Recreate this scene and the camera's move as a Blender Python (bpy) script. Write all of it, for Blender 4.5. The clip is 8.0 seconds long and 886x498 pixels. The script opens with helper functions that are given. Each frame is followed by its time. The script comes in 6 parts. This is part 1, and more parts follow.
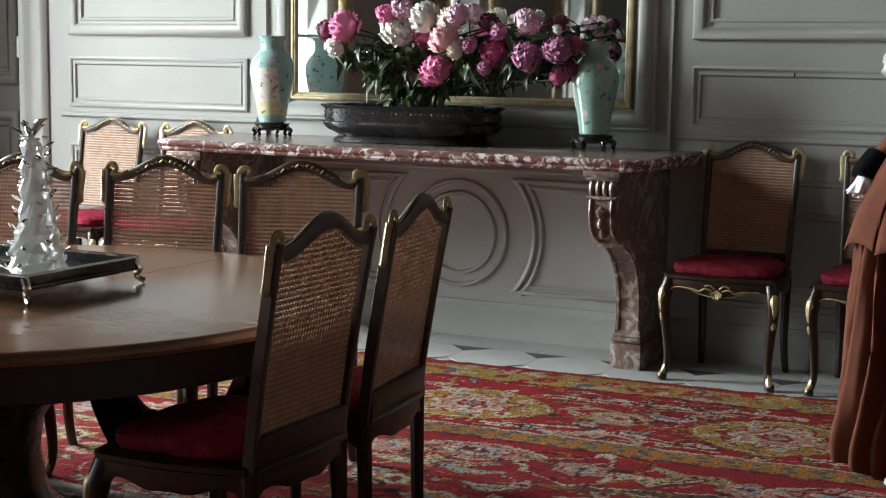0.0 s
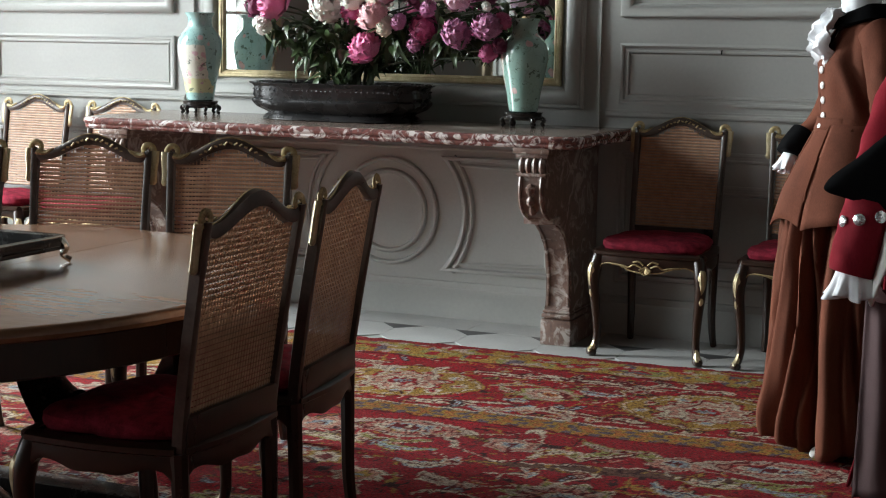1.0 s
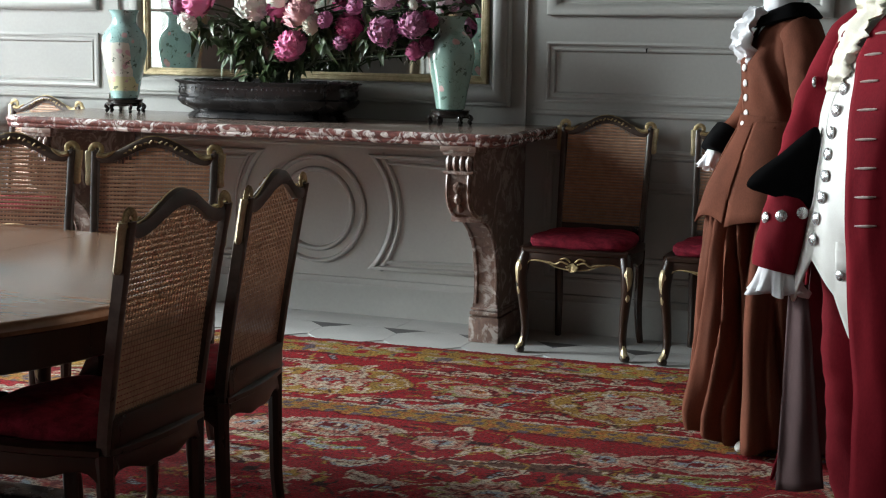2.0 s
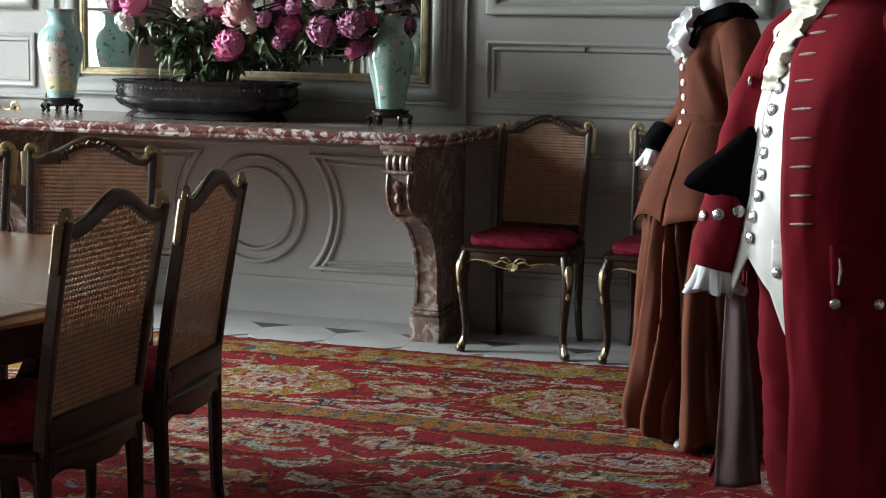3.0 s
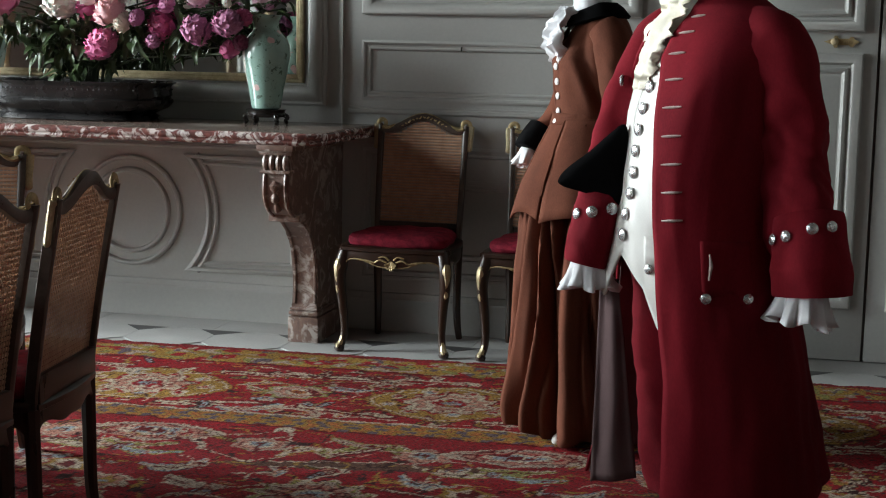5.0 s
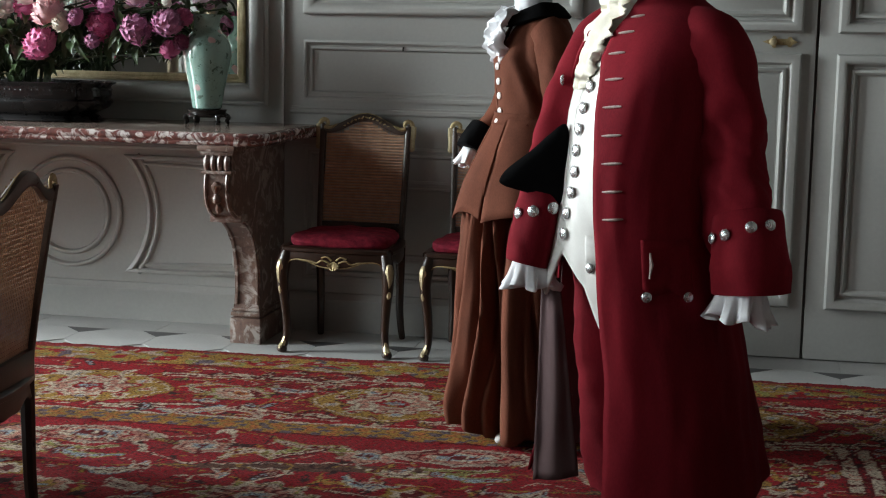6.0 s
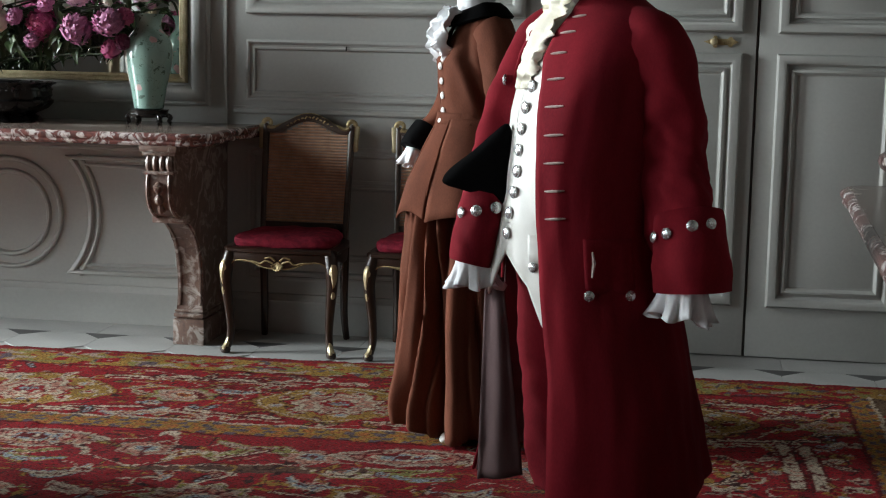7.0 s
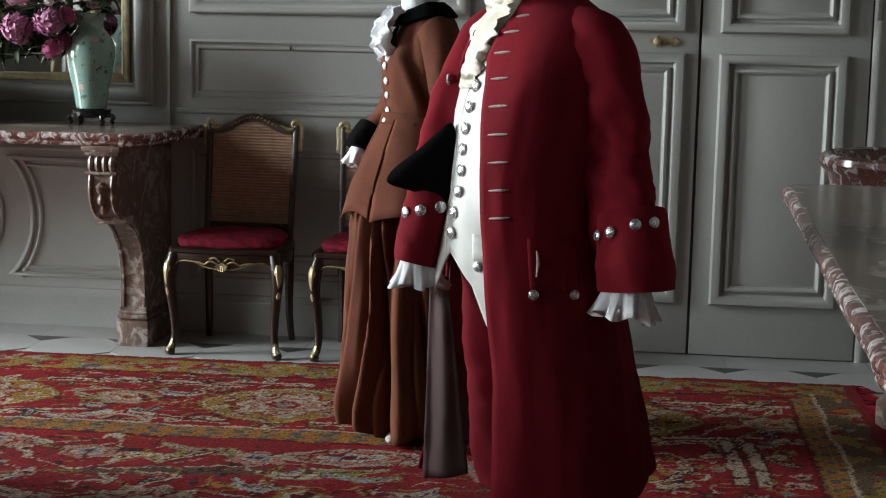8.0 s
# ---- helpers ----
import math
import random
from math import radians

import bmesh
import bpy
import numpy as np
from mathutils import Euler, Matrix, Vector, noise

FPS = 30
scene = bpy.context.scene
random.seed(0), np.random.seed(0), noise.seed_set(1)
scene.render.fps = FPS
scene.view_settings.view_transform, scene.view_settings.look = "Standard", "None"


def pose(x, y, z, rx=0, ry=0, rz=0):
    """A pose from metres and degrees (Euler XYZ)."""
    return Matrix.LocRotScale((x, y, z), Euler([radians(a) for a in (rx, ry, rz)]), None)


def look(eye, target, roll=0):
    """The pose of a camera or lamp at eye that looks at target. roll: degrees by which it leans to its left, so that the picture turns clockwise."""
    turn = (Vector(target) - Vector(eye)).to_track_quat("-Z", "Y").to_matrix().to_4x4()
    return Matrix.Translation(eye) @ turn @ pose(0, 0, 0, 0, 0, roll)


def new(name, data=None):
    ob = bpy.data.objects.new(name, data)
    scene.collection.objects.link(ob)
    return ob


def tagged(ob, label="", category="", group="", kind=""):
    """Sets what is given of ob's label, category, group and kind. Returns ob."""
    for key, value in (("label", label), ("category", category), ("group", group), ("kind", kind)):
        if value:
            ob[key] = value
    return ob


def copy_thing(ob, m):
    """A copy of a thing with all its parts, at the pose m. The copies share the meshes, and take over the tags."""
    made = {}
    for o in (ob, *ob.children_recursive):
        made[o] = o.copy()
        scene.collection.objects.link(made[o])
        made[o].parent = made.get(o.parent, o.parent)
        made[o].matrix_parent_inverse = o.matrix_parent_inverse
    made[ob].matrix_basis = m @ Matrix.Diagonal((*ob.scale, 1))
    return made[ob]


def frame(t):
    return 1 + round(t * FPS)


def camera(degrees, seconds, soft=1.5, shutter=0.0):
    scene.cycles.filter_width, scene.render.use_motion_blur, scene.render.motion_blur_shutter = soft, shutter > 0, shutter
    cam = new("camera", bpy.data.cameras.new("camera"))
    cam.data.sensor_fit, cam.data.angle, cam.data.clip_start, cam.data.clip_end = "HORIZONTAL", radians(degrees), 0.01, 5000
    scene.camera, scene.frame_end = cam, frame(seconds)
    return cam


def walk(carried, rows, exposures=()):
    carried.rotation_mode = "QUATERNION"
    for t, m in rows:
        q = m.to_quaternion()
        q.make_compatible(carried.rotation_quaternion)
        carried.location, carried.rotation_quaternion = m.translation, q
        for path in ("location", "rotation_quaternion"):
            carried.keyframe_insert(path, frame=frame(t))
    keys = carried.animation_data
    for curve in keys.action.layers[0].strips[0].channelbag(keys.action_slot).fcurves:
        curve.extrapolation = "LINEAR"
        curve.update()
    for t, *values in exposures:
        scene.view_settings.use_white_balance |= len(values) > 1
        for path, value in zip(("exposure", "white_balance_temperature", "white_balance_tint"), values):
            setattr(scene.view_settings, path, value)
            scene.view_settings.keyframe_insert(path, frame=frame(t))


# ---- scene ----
# ---- camera: a pan from one standpoint, a hand's width in front of the pivot ----
cam = camera(32.96, 8.0, soft=1.1)
EYE, ARM = 1.35, 0.105
ROWS = [
    (0.0, 25.899, -7.299, 0.826),
    (0.5, 24.526, -8.094, 0.853),
    (1.0, 23.243, -8.107, 0.882),
    (1.5, 21.828, -8.120, 0.914),
    (3.0, 18.236, -8.119, 0.995),
    (3.5, 17.181, -8.105, 1.016),
    (4.0, 15.960, -8.086, 1.051),
    (4.5, 14.772, -8.081, 1.076),
    (6.0, 11.427, -8.032, 1.127),
    (6.5, 10.433, -8.019, 1.156),
    (7.0, 9.302, -7.999, 1.170),
    (7.5, 8.283, -7.988, 1.193),
    (8.0, 7.228, -7.971, 1.206),
]


def stand(yaw, pitch, roll):
    """Camera pose for a heading, tilt and lean round the pivot."""
    base = pose(0, 0, EYE, 90, 0, yaw) @ pose(0, 0, 0, pitch, 0, 0) @ pose(0, 0, 0, 0, 0, roll)
    return Matrix.Translation(base.to_3x3() @ Vector((0, 0, -ARM))) @ base


walk(cam, [(t, stand(a, b, c)) for t, a, b, c in ROWS])

# ---- room numbers ----
YW = 6.60            # panelled wall behind the console
XL, XR = -7.2, 1.70  # window wall and end wall
YB = -8.0           # wall behind the camera
ZC = 4.3             # ceiling

# ---- world and light: daylight through tall windows ----
world = bpy.data.worlds.new("world")
scene.world = world
world.use_nodes = True
wn = world.node_tree
sky = wn.nodes.new("ShaderNodeTexSky")
sky.sky_type, sky.sun_disc = "NISHITA", False
sky.sun_elevation, sky.sun_rotation = radians(48), radians(250)
wn.links.new(sky.outputs[0], wn.nodes["Background"].inputs[0])
wn.nodes["Background"].inputs[1].default_value = 0.12
WINDOWS = [(4.60, 1.35), (1.40, 1.30), (-2.05, 1.20), (-5.40, 1.25)]   # centre and width along the window wall
WZ0, WZ1 = 0.12, 3.60
sun = new("sun", bpy.data.lights.new("sun", "SUN"))
sun.data.energy, sun.data.angle, sun.data.color = 1.0, radians(12), (1.0, 0.95, 0.88)
sun.matrix_basis = look((8, 12, 12), (0, 0, 0))
POWER = (425, 138, 25, 45)
for (wy, ww), watts in zip(WINDOWS, POWER):
    lamp = new("window_light", bpy.data.lights.new("window_light", "AREA"))
    lamp.data.shape, lamp.data.size, lamp.data.size_y = "RECTANGLE", ww, WZ1 - WZ0 - 0.3
    lamp.data.energy, lamp.data.color, lamp.data.spread = watts, (0.875, 0.955, 0.985), radians(118)
    lamp.matrix_basis = look((XL - 0.12, wy, (WZ0 + WZ1) / 2 + 0.1), (XL + 3, wy, (WZ0 + WZ1) / 2 - 1.3))   # sky light falls downwards
scene.view_settings.exposure = 0.0


# ---- materials ----
def ramp(nt, pairs, fac, interp="LINEAR"):
    node = nt.nodes.new("ShaderNodeValToRGB")
    node.color_ramp.interpolation = interp
    el = node.color_ramp.elements
    while len(el) < len(pairs):
        el.new(0.5)
    for e, (p, c) in zip(el, pairs):
        e.position, e.color = p, (*c, 1)
    nt.links.new(fac, node.inputs[0])
    return node.outputs[0]


def noise_tex(nt, scale, detail=4, rough=0.55, vec=None, dist=0.0):
    node = nt.nodes.new("ShaderNodeTexNoise")
    node.inputs["Scale"].default_value, node.inputs["Detail"].default_value = scale, detail
    node.inputs["Roughness"].default_value, node.inputs["Distortion"].default_value = rough, dist
    if vec is not None:
        nt.links.new(vec, node.inputs["Vector"])
    return node.outputs[0]


def mathn(nt, op, a, b=None, clamp=False):
    node = nt.nodes.new("ShaderNodeMath")
    node.operation, node.use_clamp = op, clamp
    for i, v in enumerate((a, b)):
        if v is None:
            continue
        if isinstance(v, (int, float)):
            node.inputs[i].default_value = v
        else:
            nt.links.new(v, node.inputs[i])
    return node.outputs[0]


def mixc(nt, fac, a, b, mode="MIX"):
    node = nt.nodes.new("ShaderNodeMix")
    node.data_type, node.blend_type = "RGBA", mode
    for i, v in ((0, fac), (6, a), (7, b)):
        if isinstance(v, (int, float)):
            node.inputs[i].default_value = v
        elif isinstance(v, tuple):
            node.inputs[i].default_value = (*v, 1)
        else:
            nt.links.new(v, node.inputs[i])
    return node.outputs[2]


def coords(nt, kind="Object", scale=(1, 1, 1)):
    tc = nt.nodes.new("ShaderNodeTexCoord")
    mp = nt.nodes.new("ShaderNodeMapping")
    mp.inputs["Scale"].default_value = scale
    nt.links.new(tc.outputs[kind], mp.inputs[0])
    return mp.outputs[0]


def material(name, rough=0.5, metal=0.0):
    mat = bpy.data.materials.new(name)
    mat.use_nodes = True
    nt = mat.node_tree
    b = nt.nodes["Principled BSDF"]
    b.inputs["Roughness"].default_value, b.inputs["Metallic"].default_value = rough, metal
    return mat, nt, b


def bump(nt, b, height, strength=0.3, dist=0.004):
    node = nt.nodes.new("ShaderNodeBump")
    node.inputs["Strength"].default_value, node.inputs["Distance"].default_value = strength, dist
    nt.links.new(height, node.inputs["Height"])
    nt.links.new(node.outputs[0], b.inputs["Normal"])


def simple(name, lo, hi, rough=0.5, metal=0.0, scale=12, grain=120, bumps=0.15, stretch=(1, 1, 1), spread=0.12, spec=0.5):
    """Two-scale mottled surface between two colours, with varied gloss and fine relief."""
    mat, nt, b = material(name, rough, metal)
    v = coords(nt, "Object", stretch)
    big, fine = noise_tex(nt, scale, 5, vec=v), noise_tex(nt, grain, 3, vec=v)
    mix = mathn(nt, "ADD", mathn(nt, "MULTIPLY", big, 0.7), mathn(nt, "MULTIPLY", fine, 0.3))
    nt.links.new(ramp(nt, [(0.32, lo), (0.68, hi)], mix), b.inputs["Base Color"])
    nt.links.new(mathn(nt, "ADD", mathn(nt, "MULTIPLY", big, spread * 2), rough - spread), b.inputs["Roughness"])
    b.inputs["Specular IOR Level"].default_value = spec
    bump(nt, b, mix, bumps, 0.002)
    return mat


paint = simple("grey_paint", (0.330, 0.332, 0.312), (0.395, 0.397, 0.374), 0.5, scale=1.6, grain=60, bumps=0.08)
# Dark grey of door_2; also dims the unseen end wall and shades door_1's gap.
paint_dark_and_shade = simple("dark_grey_paint_and_shade", (0.10, 0.095, 0.085), (0.15, 0.14, 0.125), 0.45, scale=2, grain=60)
plaster = simple("ceiling_wood", (0.05, 0.035, 0.024), (0.09, 0.065, 0.045), 0.6, scale=3, stretch=(0.2, 1, 1))
gold = simple("gilding", (0.34, 0.27, 0.15), (0.60, 0.51, 0.32), 0.45, 0.5, scale=25, grain=200, bumps=0.3)
gold_dull = simple("worn_gilding", (0.16, 0.11, 0.05), (0.58, 0.46, 0.24), 0.48, 0.5, scale=40, grain=200, bumps=0.3)
walnut = simple("dark_walnut", (0.014, 0.007, 0.0045), (0.040, 0.019, 0.011), 0.30, scale=9, grain=80, stretch=(1, 1, 0.25), bumps=0.1, spec=0.5)
# Worn crest and stile wood, its colour also lightened for daylight reflected off them.
walnut_worn_lit = simple("worn_lit_walnut", (0.034, 0.023, 0.018), (0.095, 0.067, 0.054), 0.32, scale=14, grain=110, bumps=0.12)
mahogany = simple("mahogany", (0.15, 0.075, 0.042), (0.25, 0.135, 0.078), 0.20, scale=5, grain=60, stretch=(0.18, 1, 1), bumps=0.004, spread=0.02)
cane_mat = simple("cane", (0.40, 0.235, 0.150), (0.60, 0.395, 0.265), 0.5, scale=30, grain=260)
bronze = simple("dark_bronze", (0.007, 0.007, 0.0075), (0.020, 0.018, 0.018), 0.27, 0.3, scale=14, grain=150, bumps=0.12)
ebony = simple("ebonised_wood", (0.006, 0.005, 0.005), (0.018, 0.014, 0.012), 0.25, scale=20)
mirror_glass, _nt, _b = material("mirror_silver", 0.02, 1.0)
_b.inputs["Base Color"].default_value = (0.86, 0.87, 0.85, 1)
silver = simple("silver", (0.62, 0.60, 0.56), (0.85, 0.84, 0.80), 0.16, 1.0, scale=30, grain=150)
crystal, _nt, _b = material("cut_crystal", 0.03)
_b.inputs["Transmission Weight"].default_value, _b.inputs["IOR"].default_value = 0.35, 1.5
_b.inputs["Base Color"].default_value = (0.95, 0.96, 0.95, 1)


def marble(name, base, dark, vein, light_share=0.5, scale=7.0, rough=0.16):
    mat, nt, b = material(name, rough)
    v = coords(nt)
    n1, n2 = noise_tex(nt, scale, 6, 0.62, v, 1.4), noise_tex(nt, scale * 2.7, 5, 0.6, v, 0.8)
    ground = ramp(nt, [(0.35, dark), (0.62, base)], n2)
    blot = ramp(nt, [(light_share, (0, 0, 0)), (light_share + 0.10, (1, 1, 1))], n1)
    nt.links.new(mixc(nt, blot, ground, vein), b.inputs["Base Color"])
    bump(nt, b, n2, 0.04, 0.002)
    return mat


marble_red = marble("red_veined_marble", (0.20, 0.078, 0.068), (0.085, 0.045, 0.042), (0.62, 0.57, 0.55), 0.50, 16.0)
marble_top = marble("polished_marble_top", (0.22, 0.165, 0.135), (0.12, 0.085, 0.070), (0.36, 0.31, 0.27), 0.52, 6.0, 0.19)
marble_leg = marble("carved_red_marble", (0.185, 0.115, 0.090), (0.12, 0.075, 0.06), (0.40, 0.35, 0.315), 0.51, 11.0, 0.36)
stone = simple("pale_floor_stone", (0.29, 0.29, 0.28), (0.43, 0.43, 0.415), 0.42, scale=4, grain=90)
slate = simple("black_floor_slate", (0.025, 0.025, 0.027), (0.06, 0.058, 0.056), 0.4, scale=9)
velvet = simple("crimson_damask", (0.10, 0.006, 0.016), (0.40, 0.035, 0.065), 0.8, scale=34, grain=300, bumps=0.3, spec=0.12)
cloth_red = simple("crimson_wool_cloth", (0.135, 0.0065, 0.013), (0.245, 0.014, 0.024), 0.88, scale=9, grain=300, bumps=0.5, stretch=(1, 1, 0.35), spec=0.10)
cloth_brown = simple("russet_wool_cloth", (0.082, 0.029, 0.018), (0.165, 0.057, 0.034), 0.9, scale=9, grain=300, bumps=0.5, stretch=(1, 1, 0.4), spec=0.10)
cloth_grey = simple("taupe_lining", (0.098, 0.060, 0.061), (0.142, 0.092, 0.092), 0.8, scale=6, grain=400, spec=0.12)
satin = simple("ivory_satin", (0.64, 0.625, 0.575), (0.74, 0.73, 0.695), 0.4, scale=8, grain=300)
linen = simple("white_linen", (0.74, 0.75, 0.78), (0.86, 0.87, 0.88), 0.8, scale=20, grain=300)
lace = simple("cream_lace", (0.74, 0.68, 0.52), (0.84, 0.80, 0.70), 0.8, scale=30, grain=300)
black_velvet = simple("black_velvet", (0.002, 0.002, 0.0022), (0.005, 0.005, 0.0055), 0.9, scale=20, spec=0.05)
button_silver = simple("bright_silver", (0.55, 0.56, 0.58), (0.92, 0.92, 0.92), 0.24, 0.75, scale=160, grain=400, bumps=0.8)
braid = simple("silver_braid", (0.34, 0.25, 0.23), (0.52, 0.42, 0.38), 0.5, 0.3, scale=120)
mannequin_skin = simple("white_mannequin", (0.66, 0.65, 0.63), (0.74, 0.73, 0.72), 0.6)


# ---- mesh helpers ----
def part(name, bm, mat, parent=None, label="", smooth=True, kind=""):
    """One mesh object from a bmesh, under a thing or a part."""
    me = bpy.data.meshes.new(name)
    bmesh.ops.recalc_face_normals(bm, faces=bm.faces)
    bm.to_mesh(me)
    bm.free()
    me.materials.append(mat)
    if smooth:
        for p in me.polygons:
            p.use_smooth = True
        me.set_sharp_from_angle(angle=radians(38))
    ob = new(name, me)
    if parent is not None:
        ob.parent = parent
    return tagged(ob, label, kind=kind)


def thing(name, label, category, group="", at=None):
    ob = new(name)
    ob.empty_display_size = 0.1
    if at is not None:
        ob.matrix_basis = at
    return tagged(ob, label, category, group)


def box(bm, x0, x1, y0, y1, z0, z1, bevel=0.0):
    m = Matrix.Translation(((x0 + x1) / 2, (y0 + y1) / 2, (z0 + z1) / 2)) @ Matrix.Diagonal((abs(x1 - x0), abs(y1 - y0), abs(z1 - z0), 1))
    vs = bmesh.ops.create_cube(bm, size=1, matrix=m)["verts"]
    if bevel:
        es = list({e for v in vs for e in v.link_edges})
        bmesh.ops.bevel(bm, geom=es, offset=bevel, segments=2, affect="EDGES", profile=0.6)


def loft(bm, rings, cap=True, closed=True):
    """Skin through rings of equal length."""
    rows = [[bm.verts.new(p) for p in r] for r in rings]
    n = len(rows[0])
    for a, b in zip(rows, rows[1:]):
        for i in range(n if closed else n - 1):
            j = (i + 1) % n
            bm.faces.new((a[i], a[j], b[j], b[i]))
    if cap:
        bm.faces.new(rows[0][::-1])
        bm.faces.new(rows[-1])
    return rows


def lathe(bm, profile, n=32, at=(0, 0, 0), sx=1.0, sy=1.0, lobes=0, depth=0.0, cap=True):
    """Turned shape from (radius, height) pairs; lobes flute it."""
    rings = []
    for r, z in profile:
        ring = []
        for i in range(n):
            a = 2 * math.pi * i / n
            k = r * (1 + depth * math.cos(lobes * a)) if lobes else r
            ring.append((at[0] + sx * k * math.cos(a), at[1] + sy * k * math.sin(a), at[2] + z))
        rings.append(ring)
    loft(bm, rings, cap)


def tube(bm, pts, radii, n=8, flat=1.0, cap=True):
    """Round bar along points; flat squeezes it across."""
    pts = [Vector(p) for p in pts]
    if isinstance(radii, (int, float)):
        radii = [radii] * len(pts)
    radii = [float(r) for r in radii]
    rings, side = [], None
    for i, p in enumerate(pts):
        d = (pts[min(i + 1, len(pts) - 1)] - pts[max(i - 1, 0)]).normalized()
        if side is None:
            side = d.cross(Vector((0, 0, 1)) if abs(d.z) < 0.9 else Vector((1, 0, 0))).normalized()
        side = (side - d * side.dot(d)).normalized()
        up = side.cross(d)
        rings.append([p + radii[i] * (math.cos(2 * math.pi * k / n) * side + flat * math.sin(2 * math.pi * k / n) * up) for k in range(n)])
    loft(bm, rings, cap)


def spline(pts, steps=6):
    """Smooth points through given ones."""
    pts = [Vector(p) for p in pts]
    out = []
    for i in range(len(pts) - 1):
        p0, p1, p2, p3 = pts[max(i - 1, 0)], pts[i], pts[i + 1], pts[min(i + 2, len(pts) - 1)]
        for s in range(steps):
            t = s / steps
            out.append(0.5 * ((2 * p1) + (p2 - p0) * t + (2 * p0 - 5 * p1 + 4 * p2 - p3) * t * t + (3 * p1 - p0 - 3 * p2 + p3) * t ** 3))
    out.append(pts[-1])
    return out


def prism(bm, outline, lo, hi, axis="z", bevel=0.0):
    """Extruded flat outline; axis is the way it is pushed."""
    def put(u, v, w):
        return {"z": (u, v, w), "y": (u, w, v), "x": (w, u, v)}[axis]
    a = [bm.verts.new(put(u, v, lo)) for u, v in outline]
    b = [bm.verts.new(put(u, v, hi)) for u, v in outline]
    n = len(a)
    faces = [bm.faces.new(a[::-1]), bm.faces.new(b)]
    for i in range(n):
        j = (i + 1) % n
        bm.faces.new((a[i], a[j], b[j], b[i]))
    if bevel:
        es = list({e for f in faces for e in f.edges})
        bmesh.ops.bevel(bm, geom=es, offset=bevel, segments=2, affect="EDGES", profile=0.6)


def sweep_outline(bm, outline, profile, y, sign=-1):
    """Moulding round a closed outline of (x, z); profile of (inward, proud), standing off the plane y towards the room."""
    pts = [Vector(p) for p in outline]
    n = len(pts)
    area = sum(pts[i].x * pts[(i + 1) % n].y - pts[(i + 1) % n].x * pts[i].y for i in range(n))
    turn = 1 if area > 0 else -1
    rings = []
    for i in range(n):
        d0, d1 = (pts[i] - pts[i - 1]).normalized(), (pts[(i + 1) % n] - pts[i]).normalized()
        n0, n1 = Vector((-d0.y, d0.x)) * turn, Vector((-d1.y, d1.x)) * turn
        m = (n0 + n1) / max(0.42, 1 + n0.dot(n1))
        rings.append([(pts[i].x + m.x * u, y + sign * h, pts[i].y + m.y * u) for u, h in profile])
    rows = [[bm.verts.new(p) for p in r] for r in rings]
    for i in range(n):
        a, b = rows[i], rows[(i + 1) % n]
        for k in range(len(profile) - 1):
            bm.faces.new((a[k], a[k + 1], b[k + 1], b[k]))


def rect(x0, x1, z0, z1):
    return [(x0, z0), (x1, z0), (x1, z1), (x0, z1)]


def arc(cx, cz, r, a0, a1, n):
    return [(cx + r * math.cos(radians(a0 + (a1 - a0) * i / n)), cz + r * math.sin(radians(a0 + (a1 - a0) * i / n))) for i in range(n + 1)]


PANEL = [(0, 0), (0.0, 0.012), (0.010, 0.016), (0.018, 0.012), (0.020, 0.006), (0.030, 0.006), (0.034, 0.010), (0.040, 0.010), (0.046, 0.002), (0.046, 0)]
BOLD = [(0, 0), (0, 0.018), (0.010, 0.026), (0.026, 0.030), (0.044, 0.026), (0.056, 0.014), (0.060, 0.006), (0.074, 0.006), (0.080, 0.012), (0.088, 0.012), (0.096, 0.002), (0.096, 0)]

DEEP = [(0, 0), (0, 0.018), (0.008, 0.030), (0.026, 0.034), (0.040, 0.028), (0.046, 0.012), (0.050, 0.004), (0.062, 0.004), (0.064, 0.016), (0.074, 0.020), (0.082, 0.014), (0.086, 0.003), (0.096, 0.003), (0.096, 0)]

SLIM = [(0, 0), (0, 0.014), (0.006, 0.020), (0.018, 0.022), (0.024, 0.016), (0.026, 0.004), (0.040, 0.004), (0.042, 0.013), (0.050, 0.016), (0.058, 0.011), (0.060, 0.001), (0.062, 0)]

# ---- structure ----
def wall_mesh(name, axis, at, thick, lo, hi, z0, z1, holes=()):
    """Wall slab of real thickness with openings (lo, hi, z0, z1) cut through it."""
    bm = bmesh.new()
    us = sorted({lo, hi, *[h[0] for h in holes], *[h[1] for h in holes]})
    zs = sorted({z0, z1, *[h[2] for h in holes], *[h[3] for h in holes]})
    for a, b in zip(us, us[1:]):
        for c, d in zip(zs, zs[1:]):
            mu, mz = (a + b) / 2, (c + d) / 2
            if any(h[0] < mu < h[1] and h[2] < mz < h[3] for h in holes):
                continue
            if axis == "y":
                box(bm, a, b, at, at + thick, c, d)
            else:
                box(bm, at, at + thick, a, b, c, d)
    bmesh.ops.remove_doubles(bm, verts=bm.verts, dist=1e-5)
    return tagged(part(name, bm, paint, smooth=False), "warm grey painted panelled wall", "wall", kind="structure")


DOOR_X0, DOOR_X1 = -0.50, 0.95
wall_north = wall_mesh("wall_north", "y", YW, 0.25, XL, XR + 0.25, 0, ZC, [(-6.75, -5.82, 0, 2.6)])
wall_west = wall_mesh("wall_west", "x", XL - 0.3, 0.3, YB, YW + 0.25, 0, ZC, [(wy - ww / 2, wy + ww / 2, WZ0, WZ1) for wy, ww in WINDOWS])
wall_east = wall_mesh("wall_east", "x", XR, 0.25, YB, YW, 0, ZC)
# Unseen end wall coloured dark to cut the light it bounces back.
wall_east.data.materials[0] = paint_dark_and_shade
